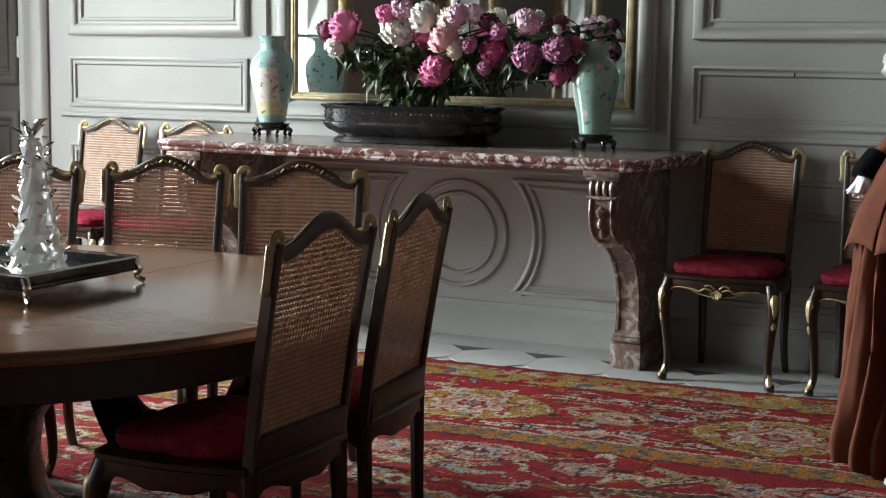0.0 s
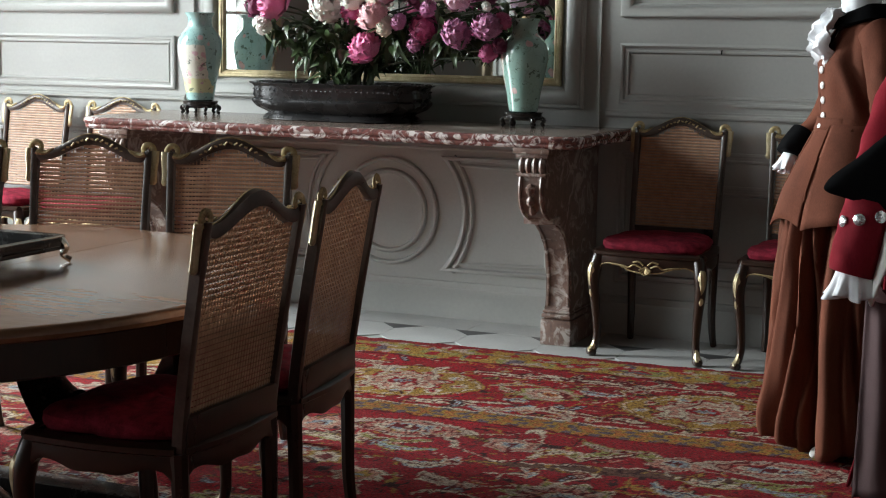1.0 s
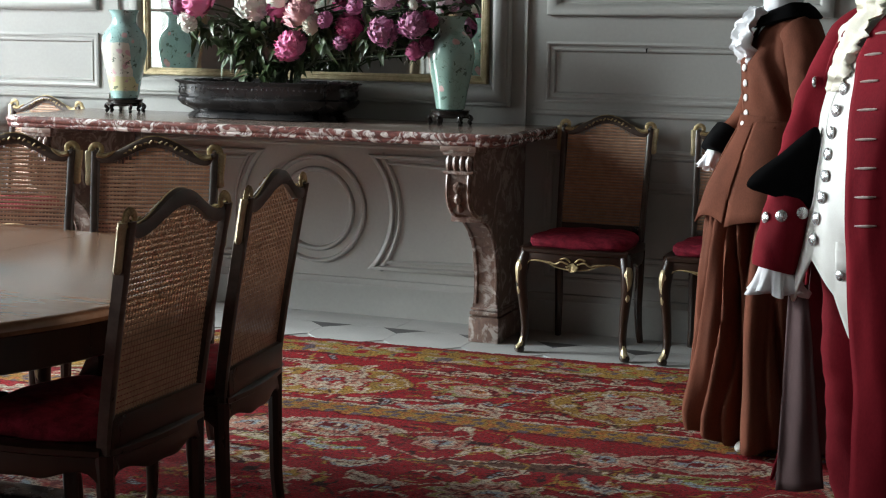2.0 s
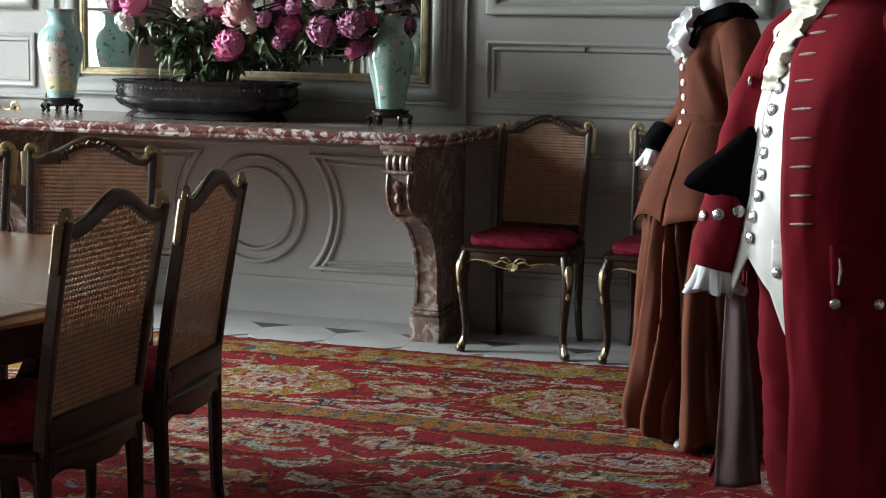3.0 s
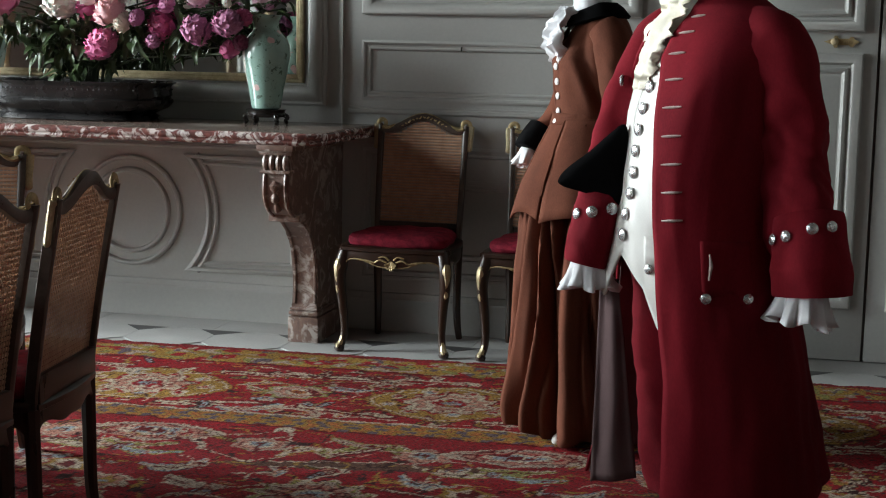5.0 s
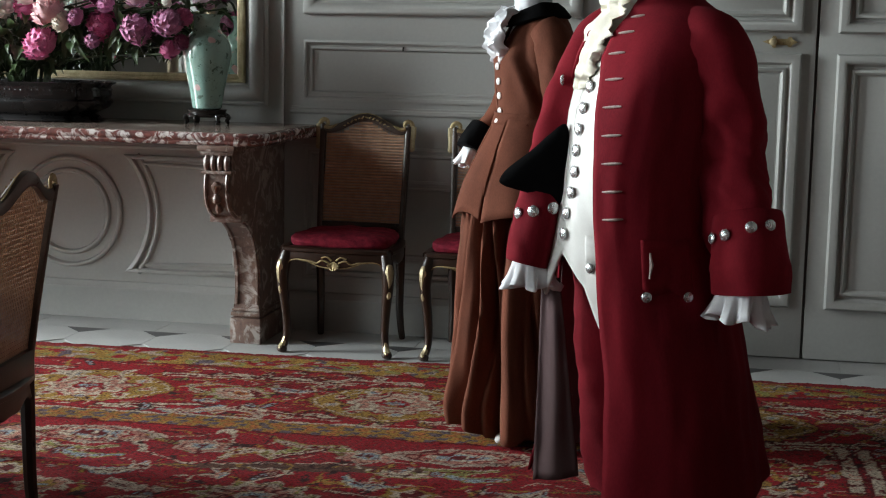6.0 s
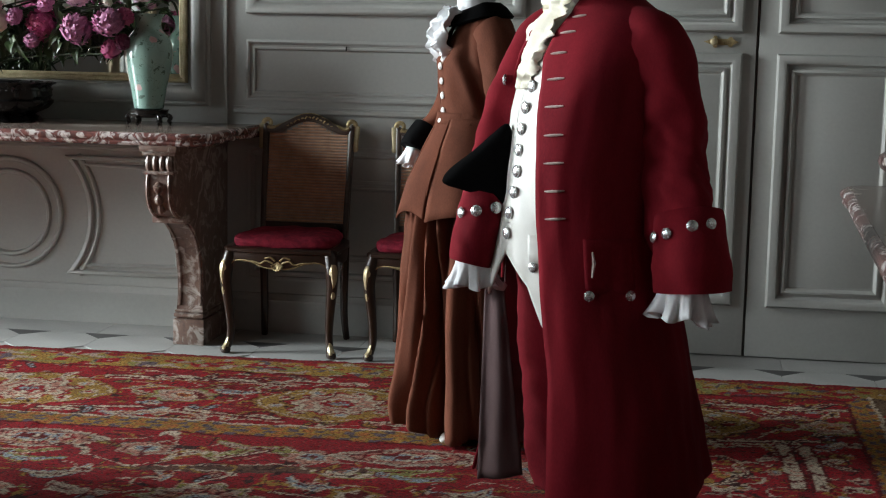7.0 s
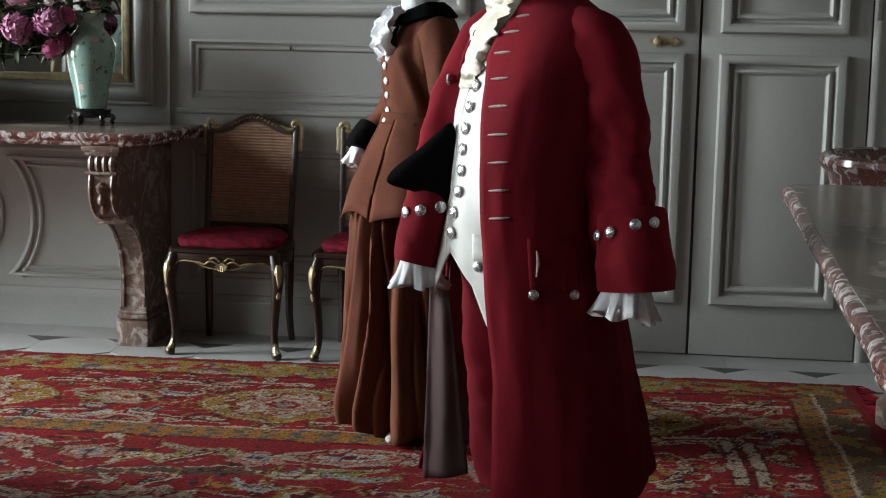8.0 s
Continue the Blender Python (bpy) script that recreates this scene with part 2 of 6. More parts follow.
wall_south = wall_mesh("wall_south", "y", YB - 0.25, 0.25, XL - 0.3, XR + 0.25, 0, ZC)
# pale daylight over the garden beyond the windows
mat, nt, b = material("garden_haze", 1.0)
nt.links.new(ramp(nt, [(0.35, (0.80, 0.88, 0.86)), (0.65, (0.96, 1.0, 1.0))], noise_tex(nt, 0.35, 3)), b.inputs["Emission Color"])
b.inputs["Emission Strength"].default_value = 2.2
bm = bmesh.new()
box(bm, XL - 9.2, XL - 9.0, YB - 14, YW + 8, -3, 9)
tagged(part("backdrop", bm, mat, smooth=False), "pale hazy garden daylight beyond the windows", "backdrop", kind="structure")
bm = bmesh.new()
box(bm, XL - 0.3, XR + 0.3, YB - 0.3, YW + 1.6, -0.2, -0.004)
floor = tagged(part("floor", bm, stone, smooth=False), "pale grey stone floor", "floor", kind="structure")
bm = bmesh.new()
box(bm, XL - 0.3, XR + 0.3, YB - 0.3, YW + 1.6, ZC, ZC + 0.2)
tagged(part("ceiling", bm, plaster, smooth=False), "dark boarded wooden ceiling", "ceiling", kind="structure")

# wall mouldings and doors
def moulding(name, outline, profile, parent, y=YW, mat=None, label=""):
    bm = bmesh.new()
    sweep_outline(bm, outline, profile, y)
    return part(name, bm, mat or paint, parent, label)


def strip(name, x0, x1, prof, parent, y=YW, mat=None):
    """Horizontal moulding along x with a (proud, z) profile."""
    bm = bmesh.new()
    loft(bm, [[(x, y - h, z) for h, z in prof] for x in (x0, x1)])
    return part(name, bm, mat or paint, parent)


def rail_profile(z, h, d):
    return [(0, z), (d * 0.5, z), (d, z + h * 0.25), (d, z + h * 0.6), (d * 0.6, z + h * 0.75), (d * 0.7, z + h), (0, z + h)]


BASE = [(0, 0), (0.022, 0), (0.022, 0.128), (0.026, 0.134), (0.026, 0.146), (0.014, 0.160), (0.010, 0.172), (0, 0.176)]
for x0, x1 in ((-5.62, -4.16), (-4.16, -2.08), (-2.06, -0.64), (1.09, XR)):
    strip("baseboard", x0, x1, BASE, wall_north)
# flat framed panels: left of the mirror, right of it
for x0, x1 in ((-5.48, -4.33), (-1.985, -0.74)):
    moulding("panel_moulding", rect(x0, x1, 1.045, 1.315), PANEL, wall_north)
    moulding("panel_moulding", rect(x0, x1, 1.430, 3.55), BOLD, wall_north)
    strip("dado_rail", x0 - 0.06, x1 + 0.06, rail_profile(0.985, 0.035, 0.016), wall_north)
    moulding("panel_moulding", rect(x0, x1, 0.235, 0.845), PANEL, wall_north)
    moulding("panel_moulding", rect(x0 + 0.085, x1 - 0.085, 0.32, 0.70), PANEL, wall_north)
# upright joint beside the mirror bay
bm = bmesh.new()
box(bm, -2.086, -2.074, YW - 0.016, YW, 0.93, ZC)
part("upright_bead", bm, paint, wall_north)
bm = bmesh.new()
box(bm, -4.222, -4.21, YW - 0.016, YW, 0.93, ZC)
part("upright_bead", bm, paint, wall_north)
# wide hollow moulding round the looking glass
HOLLOW = [(0, 0), (0, 0.02), (0.008, 0.03), (0.018, 0.03), (0.026, 0.042), (0.05, 0.05), (0.07, 0.044), (0.085, 0.028), (0.09, 0.012), (0.10, 0.012)]
moulding("mirror_surround", rect(-4.16, -2.15, 1.015, 3.62), HOLLOW, wall_north)
# panels under the marble slab: a ring between two hollow-sided fields
CX, CZ = -3.122, 0.497
RING = [(0, 0), (0, 0.013), (0.006, 0.019), (0.014, 0.019), (0.020, 0.012), (0.022, 0.003), (0.056, 0.003), (0.058, 0.012), (0.064, 0.018), (0.074, 0.018), (0.080, 0.010), (0.082, 0.001), (0.092, 0)]
moulding("round_panel_moulding", arc(CX, CZ, 0.262, 0, 352.5, 47), RING, wall_north)
for s in (1, -1):
    side = [(CX + s * u, CZ + v) for u, v in arc(0, 0, 0.388, -45, 45, 16)]
    field = side + [(CX + s * 0.86, CZ + 0.274), (CX + s * 0.86, CZ - 0.274)]
    moulding("hollow_panel_moulding", field, SLIM, wall_north)
    bm = bmesh.new()
    box(bm, min(CX + s * 0.98, CX + s * 0.965), max(CX + s * 0.98, CX + s * 0.965), YW - 0.012, YW, 0.18, 0.86)
    part("upright_bead", bm, paint, wall_north)
strip("lower_rail", -4.15, -2.10, rail_profile(0.80, 0.02, 0.008), wall_north)

# panelling on the wall behind the camera
for k in range(5):
    for z0, z1 in ((0.25, 0.92), (1.08, 3.6)):
        bm = bmesh.new()
        sweep_outline(bm, rect(-7.0 + 1.7 * k, -5.55 + 1.7 * k, z0, z1), BOLD, YB, 1)
        part("panel_moulding", bm, paint, wall_south)

# double door in the same wall
door_1 = tagged(new("door_1"), "closed grey panelled double door with brass latch", "door", kind="structure")
for x0, x1 in ((-0.50, 0.2375), (0.2495, 0.945)):
    bm = bmesh.new()
    box(bm, x0, x1, YW - 0.030, YW - 0.002, 0.005, 3.0, bevel=0.003)
    leaf = part("door_leaf", bm, paint, door_1)
    a, b = x0 + (0.076 if x0 > 0 else 0.09), x1 - (0.090 if x0 > 0 else 0.054)
    for z0, z1 in ((0.226, 1.300), (1.385, 2.85)):
        moulding("panel_moulding", rect(a, b, z0, z1), DEEP, leaf, YW - 0.030)
        bm = bmesh.new()
        box(bm, a + 0.095, b - 0.095, YW - 0.034, YW - 0.028, z0 + 0.095, z1 - 0.095, bevel=0.002)
        part("panel_field", bm, paint, leaf)
# Dark strip behind the joint, standing for the shade between the leaves.
bm = bmesh.new()
box(bm, 0.235, 0.252, YW - 0.006, YW - 0.003, 0.0, 3.0)
part("door_gap_shade", bm, paint_dark_and_shade, door_1)
latch = bmesh.new()
prism(latch, [(0.02, 1.345), (0.055, 1.358), (0.062, 1.37), (0.072, 1.37), (0.078, 1.358), (0.12, 1.358), (0.126, 1.366), (0.136, 1.366), (0.142, 1.356), (0.165, 1.345), (0.142, 1.334), (0.136, 1.324), (0.126, 1.324), (0.12, 1.332), (0.078, 1.332), (0.072, 1.32), (0.062, 1.32), (0.055, 1.332)], YW - 0.037, YW - 0.030, "y")
latch_ob = part("latch", latch, gold_dull, door_1, "small brass bolt plate")
bm = bmesh.new()
lathe(bm, [(0.001, 0), (0.012, 0.002), (0.016, 0.012), (0.010, 0.022), (0.001, 0.024)], 16, (0, 0, 0))
bmesh.ops.transform(bm, matrix=Matrix.Translation((0.062, YW - 0.036, 1.345)) @ Matrix.Rotation(radians(90), 4, "X"), verts=bm.verts)
part("knob", bm, gold, latch_ob)
ARCH = [(0, 0), (0, 0.03), (0.012, 0.038), (0.035, 0.036), (0.05, 0.024), (0.085, 0.022), (0.10, 0.032), (0.115, 0.030), (0.13, 0.012), (0.13, 0)]


def architrave(name, x_in, x_out, z1, parent):
    bm = bmesh.new()
    w = x_out - x_in
    loft(bm, [[(x_in + w * u / 0.13, YW - h, z) for u, h in ARCH] for z in (0, z1)])
    return part(name, bm, paint, parent)


architrave("architrave", 0.952, 1.085, 3.05, door_1)
architrave("architrave", -0.505, -0.635, 3.05, door_1)
bm = bmesh.new()
box(bm, 0.962, 0.985, YW - 0.052, YW - 0.030, 1.45, 1.60, bevel=0.004)
part("hinge", bm, paint_dark_and_shade, door_1)

# doorway beside the window wall, its dark leaf shut back in the reveal
door_2 = tagged(new("door_2"), "dark grey door in a deep reveal with white bolt", "door", kind="structure")
bm = bmesh.new()
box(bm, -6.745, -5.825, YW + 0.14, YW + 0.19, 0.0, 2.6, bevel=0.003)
leaf = part("door_leaf", bm, paint_dark_and_shade, door_2)
moulding("panel_moulding", rect(-6.6, -5.96, 1.15, 2.45), BOLD, leaf, YW + 0.14, paint_dark_and_shade)
moulding("panel_moulding", rect(-6.6, -5.96, 0.2, 1.0), BOLD, leaf, YW + 0.14, paint_dark_and_shade)
bm = bmesh.new()
box(bm, -5.965, -5.925, YW + 0.118, YW + 0.14, 1.30, 1.42, bevel=0.006)
bolt = part("bolt", bm, linen, leaf, "white enamelled bolt plate")
bm = bmesh.new()
box(bm, -5.91, -5.87, YW + 0.105, YW + 0.14, 1.33, 1.39, bevel=0.006)
part("keep", bm, ebony, leaf)
architrave("architrave", -5.815, -5.63, 2.75, door_2)

# tall windows with curtains
curtain_cloth = simple("cream_curtain", (0.56, 0.48, 0.33), (0.68, 0.61, 0.47), 0.85, scale=10, grain=250)
_nt = curtain_cloth.node_tree
_thin = _nt.nodes.new("ShaderNodeBsdfTranslucent")
_thin.inputs[0].default_value = (0.80, 0.72, 0.52, 1)
_mix = _nt.nodes.new("ShaderNodeMixShader")
_mix.inputs[0].default_value = 0.45
_nt.links.new(_nt.nodes["Principled BSDF"].outputs[0], _mix.inputs[1])
_nt.links.new(_thin.outputs[0], _mix.inputs[2])
_nt.links.new(_mix.outputs[0], _nt.nodes["Material Output"].inputs[0])
for k, (wy, ww) in enumerate(WINDOWS):
    win = tagged(new("window_%d" % (k + 1)), "tall white casement window with glazing bars", "window", kind="structure")
    a, b = wy - ww / 2, wy + ww / 2
    bm = bmesh.new()
    for y0, y1, z0, z1 in ((a, a + 0.07, WZ0, WZ1), (b - 0.07, b, WZ0, WZ1), (a + 0.07, b - 0.07, WZ0, WZ0 + 0.09), (a + 0.07, b - 0.07, WZ1 - 0.07, WZ1), (wy - 0.05, wy + 0.05, WZ0 + 0.09, WZ1 - 0.07)):
        box(bm, XL - 0.09, XL - 0.04, y0, y1, z0, z1)
    part("window_frame", bm, paint, win, smooth=False)
    for i in range(1, 5):
        z = WZ0 + (WZ1 - WZ0) * i / 5
        bm = bmesh.new()
        box(bm, XL - 0.08, XL - 0.05, a + 0.07, b - 0.07, z - 0.014, z + 0.014)
        part("glazing_bar", bm, paint, win, smooth=False)
    bm = bmesh.new()
    box(bm, XL - 0.03, XL + 0.06, a - 0.05, b + 0.05, WZ0 - 0.04, WZ0 - 0.002, bevel=0.006)
    part("window_sill", bm, paint, win)
    for s in (-1, 1):
        bm = bmesh.new()
        y0 = wy + s * (ww / 2 + 0.02)
        rows = []
        for z, w in ((0.03, 0.26), (0.7, 0.24), (1.05, 0.10), (1.4, 0.24), (2.4, 0.32), (3.75, 0.34)):
            rows.append([(XL + 0.09 + 0.03 * math.sin(i * 1.9), y0 - s * (0.10 - w * i / 20), z) for i in range(21)])
        loft(bm, rows, cap=False, closed=False)
        ob = part("curtain", bm, curtain_cloth)
        ob.modifiers.new("cloth", "SOLIDIFY").thickness = 0.006
        tagged(ob, "cream curtain tied back beside a tall window", "curtain", "window curtains")
bm = bmesh.new()
for x0, x1, y0, y1 in ((XL, XR, YW - 0.16, YW), (XL, XL + 0.16, YB, YW - 0.16), (XR - 0.16, XR, YB, YW - 0.16)):
    box(bm, x0, x1, y0, y1, ZC - 0.16, ZC - 0.003, bevel=0.03)
tagged(part("cornice", bm, plaster), "dark moulded wooden cornice", "cornice", kind="structure")


# ---- carpet ----
CARPET = dict(red=(0.29, 0.010, 0.017), deep=(0.12, 0.007, 0.010), ochre=(0.32, 0.185, 0.038), cream=(0.50, 0.41, 0.31), blue=(0.25, 0.30, 0.33), rose=(0.42, 0.19, 0.14),
              olive=(0.25, 0.23, 0.070), brown=(0.11, 0.055, 0.038), plum=(0.11, 0.085, 0.105), orange=(0.38, 0.13, 0.035), dark=(0.04, 0.016, 0.016), pale=(0.38, 0.29, 0.23))


def carpet_material():
    """Wool pile: the woven colours, broken up knot by knot, with the pile's shade darkened in."""
    mat, nt, b = material("carpet_pile", 0.95)
    b.inputs["Specular IOR Level"].default_value = 0.12
    dye = nt.nodes.new("ShaderNodeAttribute")
    dye.attribute_name = "dye"
    knots = noise_tex(nt, 1.0, 3, 0.7, coords(nt, "Object", (85, 150, 1)))
    # Dark flecks put the shade between the pile's ridges into the colour.
    col = mixc(nt, ramp(nt, [(0.38, (0.85, 0.85, 0.85)), (0.55, (0, 0, 0))], knots), dye.outputs["Color"], (0.035, 0.014, 0.012))
    worn = noise_tex(nt, 1.0, 2, 0.6, coords(nt, "Object", (55, 110, 3)))
    col = mixc(nt, ramp(nt, [(0.58, (0, 0, 0)), (0.74, (0.14, 0.14, 0.14))], worn), col, (0.52, 0.38, 0.27))
    nt.links.new(col, b.inputs["Base Color"])
    bump(nt, b, mathn(nt, "ADD", knots, mathn(nt, "MULTIPLY", noise_tex(nt, 260, 2), 0.4)), 0.9, 0.009)
    return mat


class Weave:
    """Pattern drawn over the carpet's knots: each motif is a shape in carpet metres."""

    def __init__(self, xs, ys, seed):
        self.rng = np.random.default_rng(seed)
        self.table = self.rng.random((256, 256))
        self.xs, self.ys = xs, ys
        gx, gy = np.meshgrid(xs, ys)
        self.gx, self.gy = gx, gy
        # hand-knotted unevenness of every line
        self.wx = gx + 0.022 * (self.cloud(gx, gy, 0.16, 1) - 0.5) + 0.006 * (self.cloud(gx, gy, 0.022, 2) - 0.5)
        self.wy = gy + 0.026 * (self.cloud(gx, gy, 0.17, 3) - 0.5) + 0.007 * (self.cloud(gx, gy, 0.03, 4) - 0.5)
        self.col = np.empty(gx.shape + (3,))
        self.col[:] = CARPET["red"]

    def cloud(self, x, y, size, k):
        """Smooth lattice noise from 0 to 1."""
        u, v = x / size + 31.7 * k, y / size + 17.3 * k
        i, j = np.floor(u).astype(int), np.floor(v).astype(int)
        fu, fv = u - i, v - j
        fu, fv = fu * fu * (3 - 2 * fu), fv * fv * (3 - 2 * fv)
        t = self.table
        a = t[i % 256, j % 256] * (1 - fu) + t[(i + 1) % 256, j % 256] * fu
        b = t[i % 256, (j + 1) % 256] * (1 - fu) + t[(i + 1) % 256, (j + 1) % 256] * fu
        return a * (1 - fv) + b * fv

    def near(self, cx, cy, reach):
        """The knots round a place, with their offsets from it."""
        i0, i1 = np.searchsorted(self.xs, (cx - reach, cx + reach))
        j0, j1 = np.searchsorted(self.ys, (cy - reach, cy + reach))
        s = (slice(j0, j1), slice(i0, i1))
        return s, self.wx[s] - cx, self.wy[s] - cy

    def dye(self, s, mask, name):
        self.col[s][mask] = CARPET[name]

    def turned(self, cx, cy, reach, deg):
        s, x, y = self.near(cx, cy, reach)
        c, k = math.cos(radians(deg)), math.sin(radians(deg))
        return s, x * c + y * k, y * c - x * k

    def bar(self, x0, y0, x1, y1, w, name, edge=None):
        L = math.hypot(x1 - x0, y1 - y0) / 2
        s, u, v = self.turned((x0 + x1) / 2, (y0 + y1) / 2, L + w * 2 + 0.03, math.degrees(math.atan2(y1 - y0, x1 - x0)))
        if edge:
            self.dye(s, (np.abs(u) < L + 0.012) & (np.abs(v) < w + 0.012), edge)
        self.dye(s, (np.abs(u) < L) & (np.abs(v) < w), name)

    def lozenge(self, cx, cy, rx, ry, rings, deg=0, power=1.25):
        s, u, v = self.turned(cx, cy, max(rx, ry) * 1.15, deg)
        q = (np.abs(u) / rx) ** power + (np.abs(v) / ry) ** power
        for lim, name in rings:
            self.dye(s, q < lim, name)

    def rosette(self, cx, cy, r, rings, petals=8, squash=1.0, deg=0.0):
        s, u, v = self.turned(cx, cy, r * 1.35 * max(1, 1 / squash), deg)
        v = v * squash
        q = np.hypot(u, v) / r * (1 + 0.13 * np.cos(petals * np.arctan2(v, u)))
        for lim, name in rings:
            self.dye(s, q < lim, name)

    def leaf(self, cx, cy, L, w, deg, name, edge, teeth=7, bend=0.25):
        """Curved saw-edged leaf with a contrasting outline and rib."""
        s, u, v = self.turned(cx, cy, L * 1.3, deg)
        t = u / L
        v = v - bend * L * (t * t - 0.4)
        half = w * np.clip(1 - t * t, 0, None) ** 0.6 * (0.78 + 0.3 * np.abs(np.sin(teeth * t * 2.2)))
        ok = np.abs(t) < 1
        self.dye(s, ok & (np.abs(v) < half + 0.010), edge)
        self.dye(s, ok & (np.abs(v) < half), name)
        self.dye(s, ok & (np.abs(t) < 0.6) & (np.abs(v) < 0.004), "deep")

    def arc(self, cx, cy, r, a0, a1, w, name):
        s, u, v = self.turned(cx, cy, r + w * 2 + 0.02, (a0 + a1) / 2)
        self.dye(s, (np.abs(np.hypot(u, v) - r) < w) & (np.abs(np.degrees(np.arctan2(v, u))) < (a1 - a0) / 2), name)


def weave_pattern(w):
    rng = random.Random(12)
    ground = w.cloud(w.gx, w.gy, 0.5, 9)
    w.col[ground > 0.62] = (0.26, 0.011, 0.018)
    dx, dy = 0.88 - w.wx, 6.06 - w.wy

    # --- field: palmettes, rosettes, forked leaves and broken cartouches, repeated with the loom's slips ---
    def unit(ox, oy, flip):
        def X(x):
            return ox + flip * x
        w.lozenge(X(0.0), oy + 0.53, 0.26, 0.105, ((1.0, "cream"), (0.90, "pale"), (0.66, "deep"), (0.58, "rose"), (0.42, "red"), (0.34, "cream"), (0.20, "blue"), (0.10, "deep")), 4 * flip, 1.5)
        for k in range(9):
            w.bar(X(-0.20 + 0.05 * k), oy + 0.47, X(-0.18 + 0.05 * k), oy + 0.59, 0.004, "deep" if k % 2 else "cream")
        for rx in (0.40, 0.945):
            w.rosette(X(rx), oy + 0.47, 0.092, ((1.0, "pale"), (0.86, "rose"), (0.55, "cream"), (0.40, "blue"), (0.18, "deep")), 6, 1.15)
            w.leaf(X(rx - 0.13), oy + 0.50, 0.06, 0.012, 150 * flip, "olive", "deep")
        w.leaf(X(0.57), oy + 0.42, 0.10, 0.022, 30 * flip, "cream", "ochre", 6, -0.5)
        w.arc(X(0.56), oy + 0.43, 0.055, 10, 190, 0.012, "cream")
        w.leaf(X(0.76), oy + 0.50, 0.13, 0.028, 18 * flip, "olive", "cream", 8, -0.45)
        w.leaf(X(0.72), oy + 0.56, 0.12, 0.022, -12 * flip, "pale", "olive", 6, 0.4)
        w.bar(X(0.66), oy + 0.39, X(0.78), oy + 0.52, 0.008, "cream", "deep")
        w.bar(X(0.70), oy + 0.37, X(0.82), oy + 0.50, 0.005, "rose")
        w.lozenge(X(0.77), oy + 0.30, 0.44, 0.040, ((1.0, "brown"),), 9 * flip, 1.6)
        w.bar(X(0.50), oy + 0.29, X(0.92), oy + 0.375, 0.0045, "cream")
        w.bar(X(0.18), oy + 0.20, X(0.46), oy + 0.25, 0.0045, "ochre")
        w.leaf(X(0.23), oy + 0.18, 0.10, 0.026, 24 * flip, "cream", "blue", 5, 0.7)
        w.leaf(X(0.08), oy + 0.31, 0.11, 0.022, -5 * flip, "blue", "olive", 6, 0.3)
        w.leaf(X(0.02), oy + 0.38, 0.13, 0.020, 8 * flip, "olive", "cream", 7, 0.2)
        w.leaf(X(1.13), oy + 0.33, 0.15, 0.026, 12 * flip, "cream", "olive", 7, 0.35)
        w.leaf(X(1.02), oy + 0.18, 0.10, 0.022, -20 * flip, "blue", "cream", 6, 0.5)
        w.rosette(X(0.73), oy + 0.0, 0.175, ((1.0, "cream"), (0.94, "olive"), (0.84, "pale"), (0.66, "deep"), (0.60, "rose"), (0.44, "red"), (0.36, "cream"), (0.24, "blue"), (0.1, "deep")), 11, 1.35)
        for a in range(0, 360, 30):
            w.bar(X(0.73 + 0.07 * math.cos(radians(a))), oy + 0.05 * math.sin(radians(a)), X(0.73 + 0.15 * math.cos(radians(a))), oy + 0.11 * math.sin(radians(a)), 0.004, "deep")
        w.leaf(X(0.36), oy + 0.02, 0.12, 0.026, -18 * flip, "pale", "cream", 5, 0.3)
        w.bar(X(0.92), oy + 0.10, X(1.14), oy + 0.02, 0.006, "cream", "deep")
        w.rosette(X(1.16), oy + 0.10, 0.075, ((1.0, "ochre"), (0.7, "cream"), (0.4, "deep")), 6, 1.1)
        w.rosette(X(0.10), oy - 0.02, 0.085, ((1.0, "cream"), (0.75, "rose"), (0.45, "ochre"), (0.2, "blue")), 7, 1.1)
        w.arc(X(0.42), oy - 0.18, 0.11, 20, 160, 0.009, "cream")
        w.arc(X(1.0), oy - 0.20, 0.10, 30, 150, 0.009, "ochre")

    for r in range(-7, 1):
        for k in range(-4, 3):
            unit(-2.105 + 1.245 * k + (0.62 if r % 2 else 0.0), 4.18 + 0.92 * r, 1 if r % 2 == 0 else -1)

    def filler(x0, x1, y0, y1, count, big):
        for _ in range(count):
            x, y, pick = rng.uniform(x0, x1), rng.uniform(y0, y1), rng.random()
            if pick < 0.45:
                w.leaf(x, y, rng.uniform(0.03, 0.075) * big, rng.uniform(0.007, 0.014), rng.uniform(0, 360), rng.choice(("ochre", "olive", "cream", "pale", "blue")), rng.choice(("deep", "cream", "dark")), 5, rng.uniform(-0.5, 0.5))
            elif pick < 0.7:
                w.bar(x, y, x + rng.uniform(-0.09, 0.09), y + rng.uniform(-0.03, 0.03), rng.uniform(0.003, 0.006), rng.choice(("cream", "ochre", "rose", "dark", "olive")))
            elif pick < 0.88:
                w.rosette(x, y, rng.uniform(0.016, 0.034) * big, ((1.0, rng.choice(("cream", "ochre", "pale", "orange"))), (0.55, rng.choice(("blue", "red", "deep")))), 5)
            else:
                w.arc(x, y, rng.uniform(0.03, 0.06), rng.uniform(0, 90), rng.uniform(150, 260), 0.005, rng.choice(("cream", "ochre")))

    filler(-5.4, -0.4, 2.2, 4.75, 420, 0.8)

    # --- borders: the long side, and the end with its mitred corner ---
    end = dx < dy
    d = np.where(end, dx, dy)
    w.col[(d > 0.28) & (d < 1.02)] = CARPET["red"]
